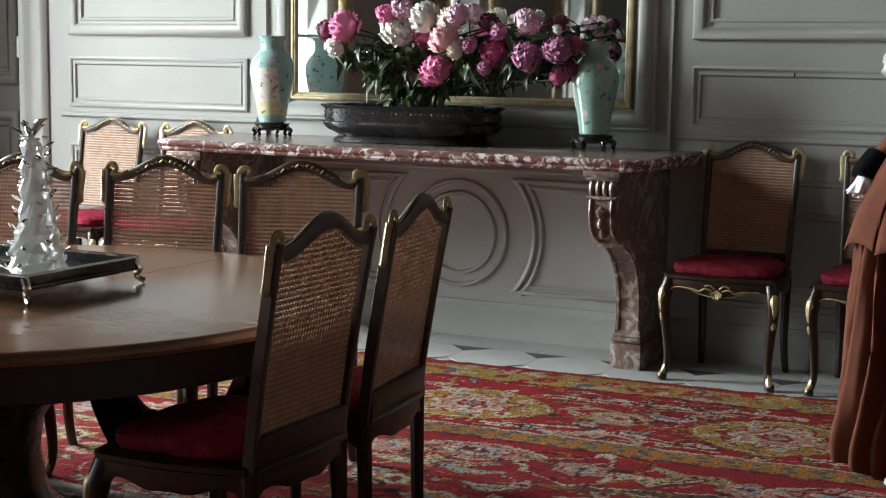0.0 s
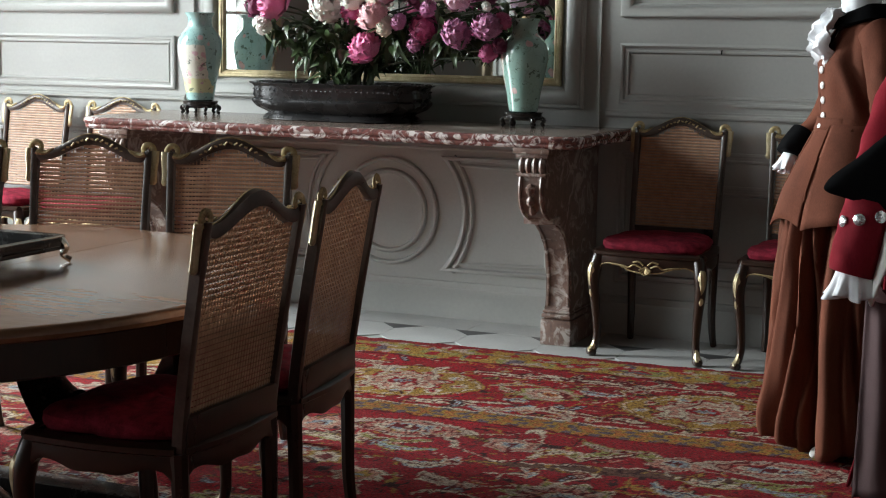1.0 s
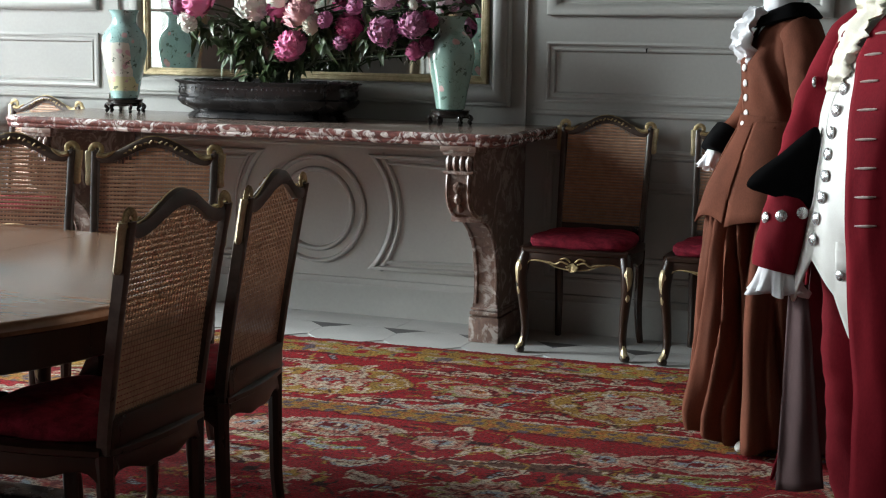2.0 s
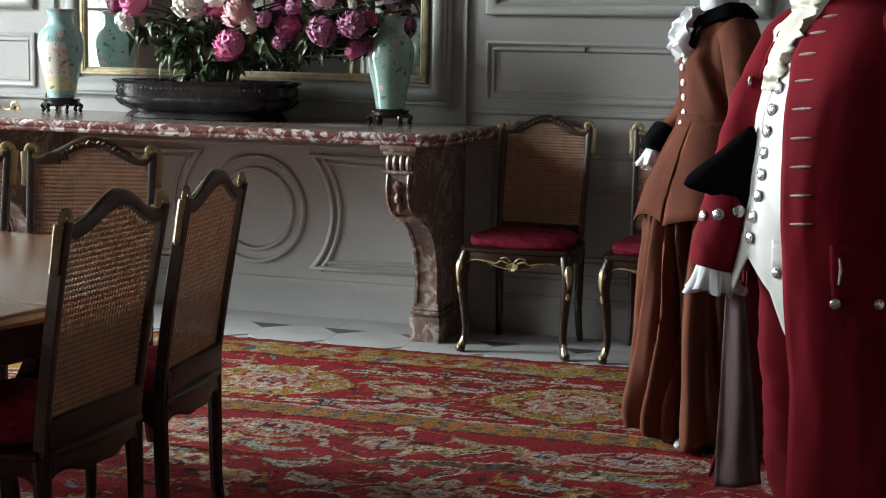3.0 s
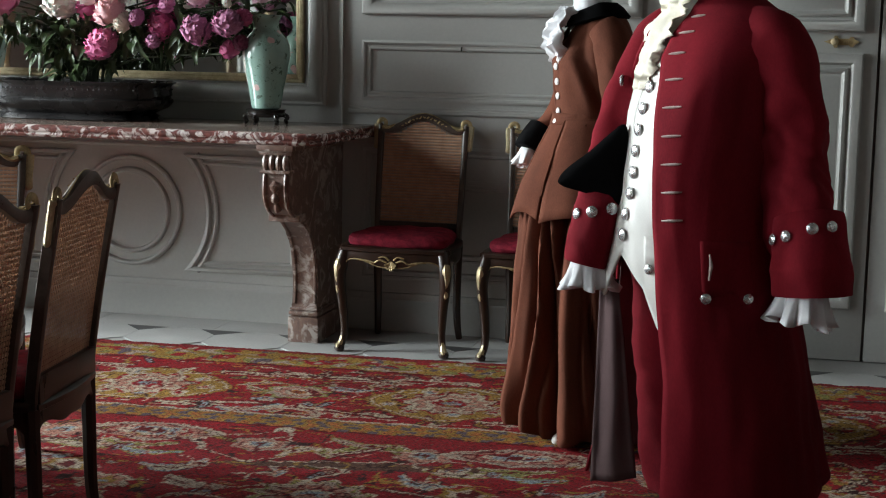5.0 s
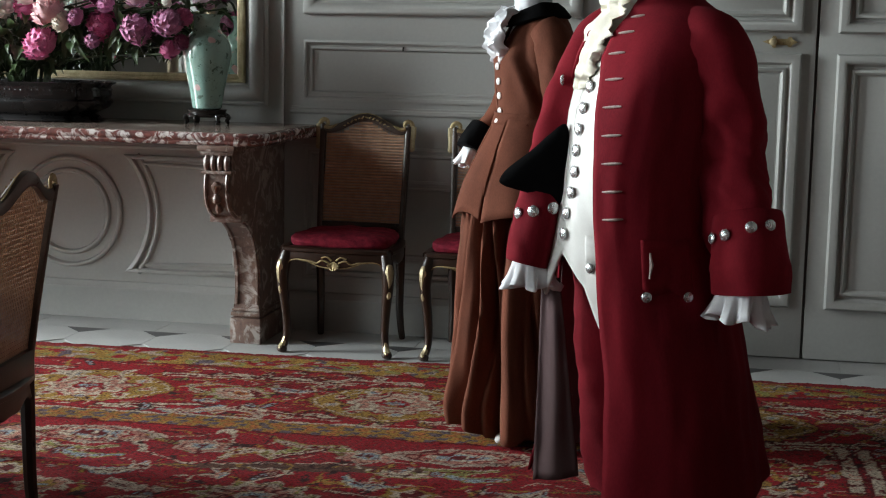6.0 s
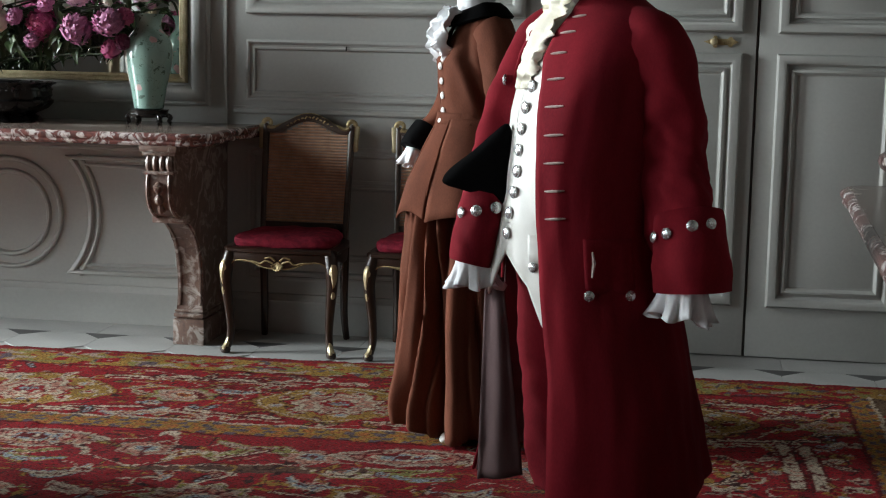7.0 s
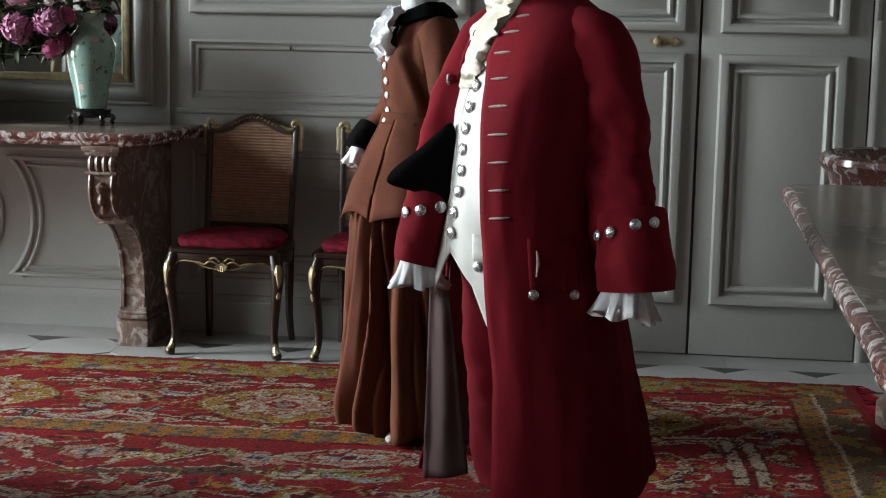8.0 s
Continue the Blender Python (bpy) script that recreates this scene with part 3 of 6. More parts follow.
    slub = w.cloud(w.gx, w.gy, 0.16, 11) + 0.4 * w.cloud(w.gx, w.gy, 0.04, 12)
    w.col[(d > 0.28) & (d < 1.02) & (slub > 0.95)] = (0.22, 0.010, 0.016)
    filler(-5.4, 0.55, 5.03, 5.76, 380, 1.05)
    filler(-0.15, 0.55, 3.2, 5.0, 260, 1.0)
    for k in range(-3, 3):
        cx = -2.41 + 1.172 * k
        cy = 5.36
        w.lozenge(cx, cy, 0.335, 0.265, ((1.0, "deep"), (0.97, "ochre"), (0.90, "cream"), (0.85, "ochre")), 0, 1.45)
        w.rosette(cx, cy, 0.17, ((1.0, "red"), (0.9, "cream"), (0.70, "rose"), (0.52, "cream"), (0.36, "red"), (0.2, "blue")), 9, 1.1)
        for a in range(0, 360, 40):
            px, py = cx + 0.225 * math.cos(radians(a)), cy + 0.165 * math.sin(radians(a))
            w.rosette(px, py, 0.030, ((1.0, "cream"), (0.5, "blue" if a % 80 else "red")), 5)
        for s in (-1, 1):
            w.bar(cx + 0.18 * s, cy + 0.27, cx + 0.80 * s, cy + 0.30, 0.010, "cream", "deep")
            w.bar(cx + 0.20 * s, cy + 0.235, cx + 0.62 * s, cy + 0.265, 0.006, "cream")
            w.bar(cx + 0.15 * s, cy - 0.245, cx + 0.52 * s, cy - 0.19, 0.010, "cream", "deep")
            w.bar(cx + 0.12 * s, cy - 0.29, cx + 0.40 * s, cy - 0.245, 0.006, "cream")
        mx = cx + 0.586
        w.rosette(mx, cy + 0.01, 0.125, ((1.0, "olive"), (0.85, "pale"), (0.62, "rose"), (0.45, "cream"), (0.25, "orange"), (0.12, "deep")), 8, 1.25)
        w.leaf(mx - 0.08, cy - 0.26, 0.12, 0.026, 25, "cream", "blue", 6, 0.5)
        w.leaf(mx + 0.10, cy - 0.24, 0.11, 0.024, -25, "pale", "cream", 6, -0.5)
        w.leaf(mx + 0.16, cy + 0.12, 0.10, 0.020, -15, "blue", "cream", 6, 0.4)
        w.leaf(mx - 0.17, cy + 0.11, 0.10, 0.020, 15, "pale", "ochre", 6, -0.4)
    filler(-5.4, 0.55, 5.03, 5.76, 160, 0.7)
    for bx in (0.345, 0.415):
        w.bar(bx + 0.012, 4.60, bx - 0.012, 5.10, 0.020, "cream", "deep")
    filler(-6.1, -0.4, -2.7, 2.15, 420, 1.2)
    filler(-0.15, 0.55, -2.9, 3.1, 320, 1.2)
    # tendrils: thin wandering lines, dark over the pale motifs and pale over the red ground
    light = w.col.sum(-1) > 0.62

    def tendrils(size, k, share, wide):
        c = w.cloud(w.wx * 0.62, w.wy, size, k) * share
        return np.abs(c - np.floor(c) - 0.5) < wide

    w.col[light & tendrils(0.085, 51, 3.0, 0.050)] = CARPET["deep"]
    w.col[light & tendrils(0.050, 52, 2.0, 0.045)] = CARPET["rose"]
    bare = ~light & (w.cloud(w.gx, w.gy, 0.28, 53) > 0.42)
    w.col[bare & tendrils(0.150, 54, 3.0, 0.026)] = CARPET["ochre"]
    w.col[bare & tendrils(0.140, 55, 2.0, 0.020)] = CARPET["cream"]
    w.col[bare & tendrils(0.060, 56, 2.0, 0.035)] = CARPET["dark"]
    # outer band: ochre with a running vine
    band = (d > 0.045) & (d < 0.265)
    w.col[band] = CARPET["ochre"]
    w.col[band & (w.cloud(w.wx * 0.6, w.wy, 0.040, 21) > 0.58)] = CARPET["red"]
    w.col[band & (w.cloud(w.wx, w.wy, 0.035, 22) > 0.74)] = CARPET["olive"]
    w.col[band & (w.cloud(w.wx * 0.6, w.wy, 0.03, 23) > 0.76)] = CARPET["pale"]
    w.col[band & (w.cloud(w.wx, w.wy, 0.04, 24) > 0.83)] = CARPET["plum"]
    w.col[band & end & (d > 0.03) & (w.cloud(w.wx, w.wy, 0.05, 25) > 0.55)] = (0.13, 0.085, 0.05)
    w.col[(d > 0.265) & (d < 0.285)] = CARPET["deep"]
    w.col[d <= 0.045] = (0.23, 0.016, 0.022)
    # inner guard stripe: chequers of orange and plum on ochre
    u = np.where(end, w.wy, w.wx)

    def chequer(lo, hi, where):
        g = where & (d > lo) & (d < hi)
        w.col[g] = CARPET["ochre"]
        row = np.floor((d - lo) / 0.038).astype(int)
        cell = np.floor(u / 0.050 + 0.5 * (row % 2)).astype(int)
        inside = (np.abs(u / 0.050 + 0.5 * (row % 2) - cell - 0.5) < 0.36) & (np.abs((d - lo) / 0.038 - row - 0.5) < 0.38)
        w.col[g & inside & (cell % 2 == 0)] = CARPET["plum"]
        w.col[g & inside & (cell % 2 == 1)] = CARPET["orange"]
        w.col[where & (np.abs(d - lo) < 0.008)] = CARPET["cream"]
        w.col[where & (np.abs(d - hi) < 0.008)] = CARPET["deep"]

    chequer(1.035, 1.185, ~end)
    chequer(0.185, 0.285, end)
    # stray knots: neighbouring colours run into one another
    ny, nx = w.gx.shape
    jj = np.clip(np.arange(ny)[:, None] + w.rng.integers(-1, 2, (ny, nx)), 0, ny - 1)
    ii = np.clip(np.arange(nx)[None, :] + w.rng.integers(-1, 2, (ny, nx)), 0, nx - 1)
    stray = w.rng.random((ny, nx)) < 0.22
    w.col = np.where(stray[..., None], w.col[jj, ii], w.col)
    # dye lots and wear, knot by knot
    shade = 0.82 + 0.32 * w.cloud(w.gx, w.gy * 2.2, 0.30, 31) + 0.26 * (w.rng.random(w.gx.shape) - 0.5)
    w.col *= shade[..., None]
    return np.clip(w.col, 0, 1)


def spaced(points):
    """Steps along a side: (from, to, step) stretches joined into one run."""
    run = []
    for a, b, step in points:
        run += list(np.linspace(a, b, max(2, round((b - a) / step) + 1))[:-1])
    return np.array(run + [points[-1][1]])


def build_carpet():
    xs = spaced(((-6.3, -5.0, 0.025), (-5.0, -3.4, 0.010), (-3.4, 0.88, 0.0072)))
    ys = spaced(((-3.2, 2.4, 0.028), (2.4, 6.06, 0.0080)))
    w = Weave(xs, ys, 4)
    col = weave_pattern(w)
    nx, ny = len(xs), len(ys)
    gx, gy = w.gx.copy(), w.gy.copy()
    gy += 0.038 * (gx - 0.88) + 0.010          # the carpet lies a little askew to the wall
    gx[:, -1] += 0.02 * (w.cloud(gx[:, -1], gy[:, -1], 0.4, 41) - 0.5)
    gy[-1, :] += 0.03 * (w.cloud(gx[-1, :], gy[-1, :], 0.5, 42) - 0.5)
    z = 0.006 + 0.004 * w.cloud(gx, gy, 0.5, 43) + 0.007 * w.cloud(gx * 0.45, gy, 0.021, 44) + 0.0020 * w.rng.random(gx.shape)
    verts = np.stack([gx, gy, z], -1).reshape(-1, 3)
    a = (np.arange(ny - 1)[:, None] * nx + np.arange(nx - 1)[None, :]).ravel()
    quads = np.stack([a, a + 1, a + nx + 1, a + nx], -1)
    # turned-down rim
    loop = np.concatenate([np.arange(nx), nx * np.arange(1, ny) + nx - 1, nx * (ny - 1) + np.arange(nx - 2, -1, -1), nx * np.arange(ny - 2, 0, -1)])
    base = len(verts)
    low = verts[loop].copy()
    low[:, 2] = 0.0
    nxt = np.roll(np.arange(len(loop)), -1)
    quads = np.concatenate([quads, np.stack([loop, base + np.arange(len(loop)), base + nxt, loop[nxt]], -1)])
    verts = np.concatenate([verts, low])
    dyes = np.concatenate([col.reshape(-1, 3), col.reshape(-1, 3)[loop]])
    me = bpy.data.meshes.new("woven_field")
    me.vertices.add(len(verts))
    me.vertices.foreach_set("co", verts.astype(np.float32).ravel())
    me.loops.add(len(quads) * 4)
    me.loops.foreach_set("vertex_index", quads.astype(np.int32).ravel())
    me.polygons.add(len(quads))
    me.polygons.foreach_set("loop_start", np.arange(0, len(quads) * 4, 4, dtype=np.int32))
    me.update(calc_edges=True)
    me.polygons.foreach_set("use_smooth", np.ones(len(quads), dtype=bool))
    attr = me.color_attributes.new("dye", "FLOAT_COLOR", "POINT")
    attr.data.foreach_set("color", np.concatenate([dyes, np.ones((len(dyes), 1))], 1).astype(np.float32).ravel())
    me.materials.append(carpet_material())
    rug = thing("carpet", "worn red and gold flowered oriental carpet on stone", "carpet")
    field = new("woven_field", me)
    field.parent = rug
    bm = bmesh.new()
    rng = random.Random(5)
    for k in range(520):
        y = -3.0 + 9.06 * k / 520 + rng.uniform(-0.004, 0.004)
        L = rng.uniform(0.05, 0.11)
        tube(bm, [(0.875, y, 0.012), (0.875 + L * 0.5, y + rng.uniform(-0.02, 0.02), 0.012), (0.875 + L, y + rng.uniform(-0.04, 0.04), 0.006)], [0.004, 0.003, 0.002], 4)
    part("fringe", bm, cloth_red, rug, "frayed crimson fringe", kind="stuff")
    return rug


build_carpet()


# ---- chair ----
def scroll(bm, cx, cz, s, y, r0=0.024, turns=1.35, rad=0.007):
    """Flat spiral curl in the x-z plane."""
    pts = []
    for k in range(22):
        a = radians(90) - s * 2 * math.pi * turns * k / 21 * -1
        r = r0 * (1 - 0.72 * k / 21)
        pts.append((cx + s * 0 + r * math.cos(a) , y, cz + r * math.sin(a)))
    tube(bm, pts, [rad * (1 - 0.3 * k / 21) for k in range(22)], 6, 1.5)


def back_y(z):
    return 0.165 + 0.085 * max(0.0, (z - 0.45) / 0.55) ** 1.2


def crest_z(x):
    t = abs(x) / 0.2
    return 0.935 + 0.060 * (0.5 + 0.5 * math.cos(math.pi * min(1, t / 0.86))) + (0.015 * ((t - 0.86) / 0.14) if t > 0.86 else 0)


def build_chair():
    ch = thing("dining_chair", "dark walnut chair with gilt scrolls, cane back and crimson seat", "chair", "caned dining chairs")
    # seat frame: serpentine rails with scalloped lower edge
    def rail(name, p0, p1, outward, drop):
        bm = bmesh.new()
        n = 24
        rings = []
        for i in range(n + 1):
            t = i / n
            x, y = p0[0] + (p1[0] - p0[0]) * t, p0[1] + (p1[1] - p0[1]) * t
            bow = 0.018 * math.sin(math.pi * t)
            x, y = x + outward[0] * bow, y + outward[1] * bow
            u = abs(t - 0.5) * 2
            low = 0.395 - drop * (0.5 + 0.5 * math.cos(math.pi * min(1, u / 0.55))) + 0.006 * math.cos(u * 9) - 0.035 * max(0, (u - 0.82) / 0.18) ** 2
            ox, oy = outward
            rings.append([(x + ox * a, y + oy * a, z) for a, z in ((-0.022, low), (0.004, low), (0.008, low + 0.012), (0.004, 0.425), (0.004, 0.432), (0.014, 0.438), (0.014, 0.450), (0.006, 0.456), (-0.022, 0.456))])
        loft(bm, rings)
        return part(name, bm, walnut, ch)

    front = rail("front_rail", (-0.225, -0.215), (0.225, -0.215), (0, -1), 0.030)
    rail("side_rail", (-0.232, -0.205), (-0.192, 0.165), (-1, 0), 0.016)
    rail("side_rail", (0.232, -0.205), (0.192, 0.165), (1, 0), 0.016)
    rail("back_rail", (-0.19, 0.172), (0.19, 0.172), (0, 1), 0.014)
    bm = bmesh.new()
    prism(bm, [(-0.215, -0.205), (0.215, -0.205), (0.185, 0.16), (-0.185, 0.16)], 0.436, 0.448)
    part("seat", bm, cane_mat, ch, "woven cane seat")
    # gilt shell and leaf scrolls on the front rail
    bm = bmesh.new()
    for k in range(7):
        a = radians(-150 + 20 * k)
        tube(bm, [(0, -0.243, 0.398), (0.028 * math.cos(a), -0.250, 0.398 + 0.034 * math.sin(a))], [0.004, 0.008], 6)
    for s in (-1, 1):
        tube(bm, spline([(0.02 * s, -0.242, 0.395), (0.05 * s, -0.244, 0.405), (0.075 * s, -0.242, 0.392), (0.10 * s, -0.240, 0.398), (0.15 * s, -0.236, 0.402)], 4), 0.0042, 6)
        tube(bm, spline([(0.01 * s, -0.243, 0.405), (0.03 * s, -0.244, 0.420), (0.055 * s, -0.242, 0.414)], 4), 0.004, 6)
    part("gilt_shell", bm, gold_dull, front, "gilt carved shell and scrolls")
    bm = bmesh.new()
    for s in (-1, 1):
        for k in range(15):
            t0, t1 = k / 15, (k + 1) / 15
            def low(t):
                u = 1 - t
                uu = abs(u)
                return 0.397 - 0.030 * (0.5 + 0.5 * math.cos(math.pi * min(1, uu / 0.55))) + 0.006 * math.cos(uu * 9) - 0.035 * max(0, (uu - 0.82) / 0.18) ** 2
            u0, u1 = (1 - t0) * 0.225, (1 - t1) * 0.225
            b0, b1 = 0.018 * math.cos(math.pi / 2 * (1 - t0)), 0.018 * math.cos(math.pi / 2 * (1 - t1))
            tube(bm, [(s * u0, -0.2245 - b0, low(t0)), (s * u1, -0.2245 - b1, low(t1))], 0.0028, 5)
    part("gilt_edge", bm, gold_dull, front)
    # legs
    for sx in (-1, 1):
        bm = bmesh.new()
        pts = spline([(0.212 * sx, -0.200, 0.44), (0.226 * sx, -0.216, 0.38), (0.230 * sx, -0.222, 0.31), (0.220 * sx, -0.212, 0.20), (0.214 * sx, -0.206, 0.10), (0.220 * sx, -0.212, 0.045), (0.230 * sx, -0.226, 0.018)], 5)
        rr = np.interp(np.linspace(0, 1, len(pts)), [0, 0.2, 0.4, 0.65, 0.85, 1], [0.026, 0.028, 0.022, 0.0165, 0.0155, 0.017])
        tube(bm, pts, list(rr), 10)
        lathe(bm, [(0.004, 0.0), (0.019, 0.004), (0.023, 0.016), (0.019, 0.028), (0.006, 0.034)], 12, (0.230 * sx, -0.226, 0))
        leg = part("front_leg", bm, walnut, ch)
        bm = bmesh.new()
        knee = [Vector(p) + Vector((0.008 * sx, -0.012, 0)) for p in pts[3:14]]
        tube(bm, knee, [0.006, 0.016, 0.019, 0.020, 0.018, 0.016, 0.013, 0.010, 0.008, 0.012, 0.004], 8)
        part("gilt_knee", bm, gold, leg, "gilt carved knee")
        bm = bmesh.new()
        foot = [Vector(p) + Vector((0.003 * sx, -0.005, 0)) for p in pts[19:]]
        tube(bm, foot, list(np.linspace(0.006, 0.0185, len(foot))), 8)
        scroll_pts = [(0.232 * sx, -0.240, 0.020 + 0.012 * math.sin(k)) for k in range(3)]
        tube(bm, scroll_pts, 0.009, 6)
        part("gilt_foot", bm, gold, leg, "gilt scrolled toe")
        bm = bmesh.new()
        pts = spline([(0.186 * sx, 0.165, 0.44), (0.184 * sx, 0.168, 0.30), (0.182 * sx, 0.172, 0.15), (0.186 * sx, 0.185, 0.05), (0.190 * sx, 0.198, 0.004)], 5)
        tube(bm, pts, list(np.linspace(0.021, 0.0145, len(pts))), 8)
        part("back_leg", bm, walnut, ch)
        # stile
        bm = bmesh.new()
        rings = []
        for k in range(15):
            z = 0.43 + (0.945 - 0.43) * k / 14
            x, y = sx * (0.186 + 0.010 * (k / 14)), back_y(z)
            w, dpt = 0.0110, 0.013
            rings.append([(x - w, y - dpt, z), (x - w * 0.5, y - dpt * 1.25, z), (x + w * 0.5, y - dpt * 1.25, z), (x + w, y - dpt, z), (x + w, y + dpt, z), (x + w * 0.4, y + dpt * 1.2, z), (x - w * 0.4, y + dpt * 1.2, z), (x - w, y + dpt, z)])
        loft(bm, rings)
        stile = part("stile", bm, walnut_worn_lit, ch)
        bm = bmesh.new()
        yy = back_y(0.94)
        pts = spline([(sx * 0.2125, back_y(0.84), 0.835), (sx * 0.2110, back_y(0.87), 0.875), (sx * 0.2145, back_y(0.91), 0.915), (sx * 0.2155, yy, 0.945)], 4)
        tube(bm, pts, [0.004] + [0.0080] * (len(pts) - 2) + [0.008], 8, 1.9)
        part("gilt_mount", bm, gold, stile, "gilt edge of the stile")
        bm = bmesh.new()
        pts = []
        for k in range(24):
            a = radians(-40) + 2 * math.pi * 1.15 * k / 23
            r = 0.0225 * (1 - 0.70 * k / 23)
            pts.append((sx * (0.190 + r * math.cos(a)), back_y(0.95), 0.948 + r * math.sin(a)))
        tube(bm, pts, [0.0056 - 0.0022 * k / 23 for k in range(24)], 7, 2.0)
        tube(bm, spline([(sx * 0.186, back_y(0.94) - 0.014, 0.935), (sx * 0.160, back_y(0.94) - 0.016, 0.930), (sx * 0.128, back_y(0.95) - 0.015, 0.948)], 4), [0.010, 0.011, 0.010, 0.009, 0.008, 0.007, 0.006, 0.004, 0.002], 6)
        part("gilt_scroll", bm, gold_dull, stile, "gilt scrolled ear")
    # crest
    bm = bmesh.new()
    rings = []
    for k in range(33):
        x = -0.198 + 0.396 * k / 32
        z = crest_z(x)
        y = back_y(z) - 0.004
        h = 0.031 + 0.003 * math.cos(x / 0.198 * math.pi)
        rings.append([(x, y - 0.013, z - h), (x, y - 0.017, z - h * 0.5), (x, y - 0.013, z - 0.004), (x, y - 0.004, z + 0.003), (x, y + 0.010, z), (x, y + 0.014, z - h * 0.5), (x, y + 0.012, z - h)])
    loft(bm, rings)
    crest = part("crest_rail", bm, walnut_worn_lit, ch)
    bm = bmesh.new()
    for a0, a1 in ((-0.175, 0.0), (0.0, 0.175)):
        pts = [(a0 + (a1 - a0) * k / 14, back_y(0.97) - 0.006, crest_z(a0 + (a1 - a0) * k / 14) + 0.002) for k in range(15)]
        tube(bm, pts, 0.0024, 6)
    for k in range(13):
        x = -0.10 + 0.2 * k / 12
        tube(bm, [(x, back_y(0.97) - 0.020, crest_z(x) - 0.017 + 0.004 * math.sin(k * 2.3)), (x + 0.010, back_y(0.97) - 0.020, crest_z(x) - 0.013 - 0.004 * math.sin(k * 2.3))], 0.0036, 5)
    part("gilt_crest_carving", bm, gold_dull, crest, "worn gilt carving along the crest")
    bm = bmesh.new()
    box(bm, -0.186, 0.186, back_y(0.55) - 0.014, back_y(0.55) + 0.012, 0.452, 0.520, bevel=0.004)
    part("lower_rail", bm, walnut, ch)
    # cane: horizontal pairs over uprights, open between
    bm = bmesh.new()

    def lath(x0, z0, x1, z1, w, off):
        y0, y1 = back_y(z0) + off, back_y(z1) + off
        if abs(x1 - x0) > abs(z1 - z0):
            ring = lambda x, y, z: [(x, y, z - w), (x, y - 0.0024, z), (x, y, z + w), (x, y + 0.0024, z)]
        else:
            ring = lambda x, y, z: [(x - w, y - 0.001, z), (x + w, y - 0.001, z), (x + w, y + 0.001, z), (x - w, y + 0.001, z)]
        loft(bm, [ring(x0, y0, z0), ring(x1, y1, z1)])

    nr = 34
    for k in range(nr):
        z = 0.520 + (0.960 - 0.520) * (k + 0.5) / nr
        half = 0.178
        if z > 0.905:
            half = 0.178 * max(0.15, math.acos(max(-1, min(1, 2 * ((z - 0.897) / 0.060) - 1))) / math.pi * 0.86)
        lath(-half, z, half, z, 0.0049, -0.001)
    nc = 30
    for k in range(nc):
        x = -0.176 + 0.352 * (k + 0.5) / nc
        top = crest_z(x) - 0.034
        zs = [0.518, 0.68, 0.83, top]
        for z0, z1 in zip(zs, zs[1:]):
            lath(x, z0, x, z1, 0.0013, 0.0015)
    part("cane_panel", bm, cane_mat, ch, "open woven cane back", smooth=False, kind="stuff")
    # cushion
    bm = bmesh.new()
    rings = []
    for sc, z in ((0.90, 0.452), (0.99, 0.458), (1.03, 0.472), (1.02, 0.488), (0.96, 0.499), (0.80, 0.507), (0.45, 0.512), (0.05, 0.513)):
        ring = []
        for i in range(44):
            a = 2 * math.pi * i / 44
            c, s_ = math.cos(a), math.sin(a)
            k = (abs(c) ** 5 + abs(s_) ** 5) ** (-1 / 5)
            yy = s_ * k
            ring.append(((0.205 - 0.018 * yy) * sc * c * k, -0.025 + 0.188 * sc * yy, z + 0.003 * math.sin(a * 7 + z * 90)))
        rings.append(ring)
    loft(bm, rings)
    part("seat_cushion", bm, velvet, ch, "thin crimson damask squab cushion")
    return ch


def seat_at(fx, fy, ang, back=0.235):
    """Pose of a chair whose crest is centred over (fx, fy)."""
    a = radians(ang)
    return pose(fx + back * math.sin(a), fy - back * math.cos(a), 0, 0, 0, ang)


chair = build_chair()
chair.matrix_basis = pose(-1.685, 6.305, 0, 0, 0, -1)
tagged(chair, "dark walnut gilt caned chair standing against the wall")
for x, y, a, lab in ((-1.075, 6.305, 1, "dark walnut gilt caned chair standing against the wall"),
                     (-5.15, 6.30, 0, "gilt caned chair by the doorway in full daylight"),
                     (-4.61, 6.30, 0, "gilt caned chair half behind the marble console")):
    tagged(copy_thing(chair, pose(x, y, 0, 0, 0, a)), lab)
for fx, fy, a in ((-2.595, 4.28, 17), (-3.063, 4.178, 15.5), (-3.53, 4.01, 14), (-1.735, 3.435, -83.5), (-1.712, 2.925, -91)):
    tagged(copy_thing(chair, seat_at(fx, fy, a)), "dark walnut caned chair drawn up to the dining table")


# ---- marble consoles ----
TOP = 0.937


def slab_outline(half, front, back=0.0):
    """Plan of a slab with eared, rounded front corners; front is towards -y."""
    right = [(0.0, -front), (half * 0.55, -front), (half * 0.80, -front + 0.004), (half * 0.90, -front - 0.004), (half * 0.955, -front + 0.010), (half * 0.985, -front + 0.05), (half * 0.992, -front + 0.12), (half * 0.985, -front * 0.55), (half * 0.99, -front * 0.3), (half, back)]
    return right + [(-x, y) for x, y in reversed(right[1:])]


def offset_ring(outline, d, z):
    n = len(outline)
    out = []
    for i in range(n):
        p, a, b = Vector(outline[i]), Vector(outline[i - 1]), Vector(outline[(i + 1) % n])
        t = (b - a).normalized()
        out.append((p.x + t.y * d, p.y - t.x * d, z))
    return out


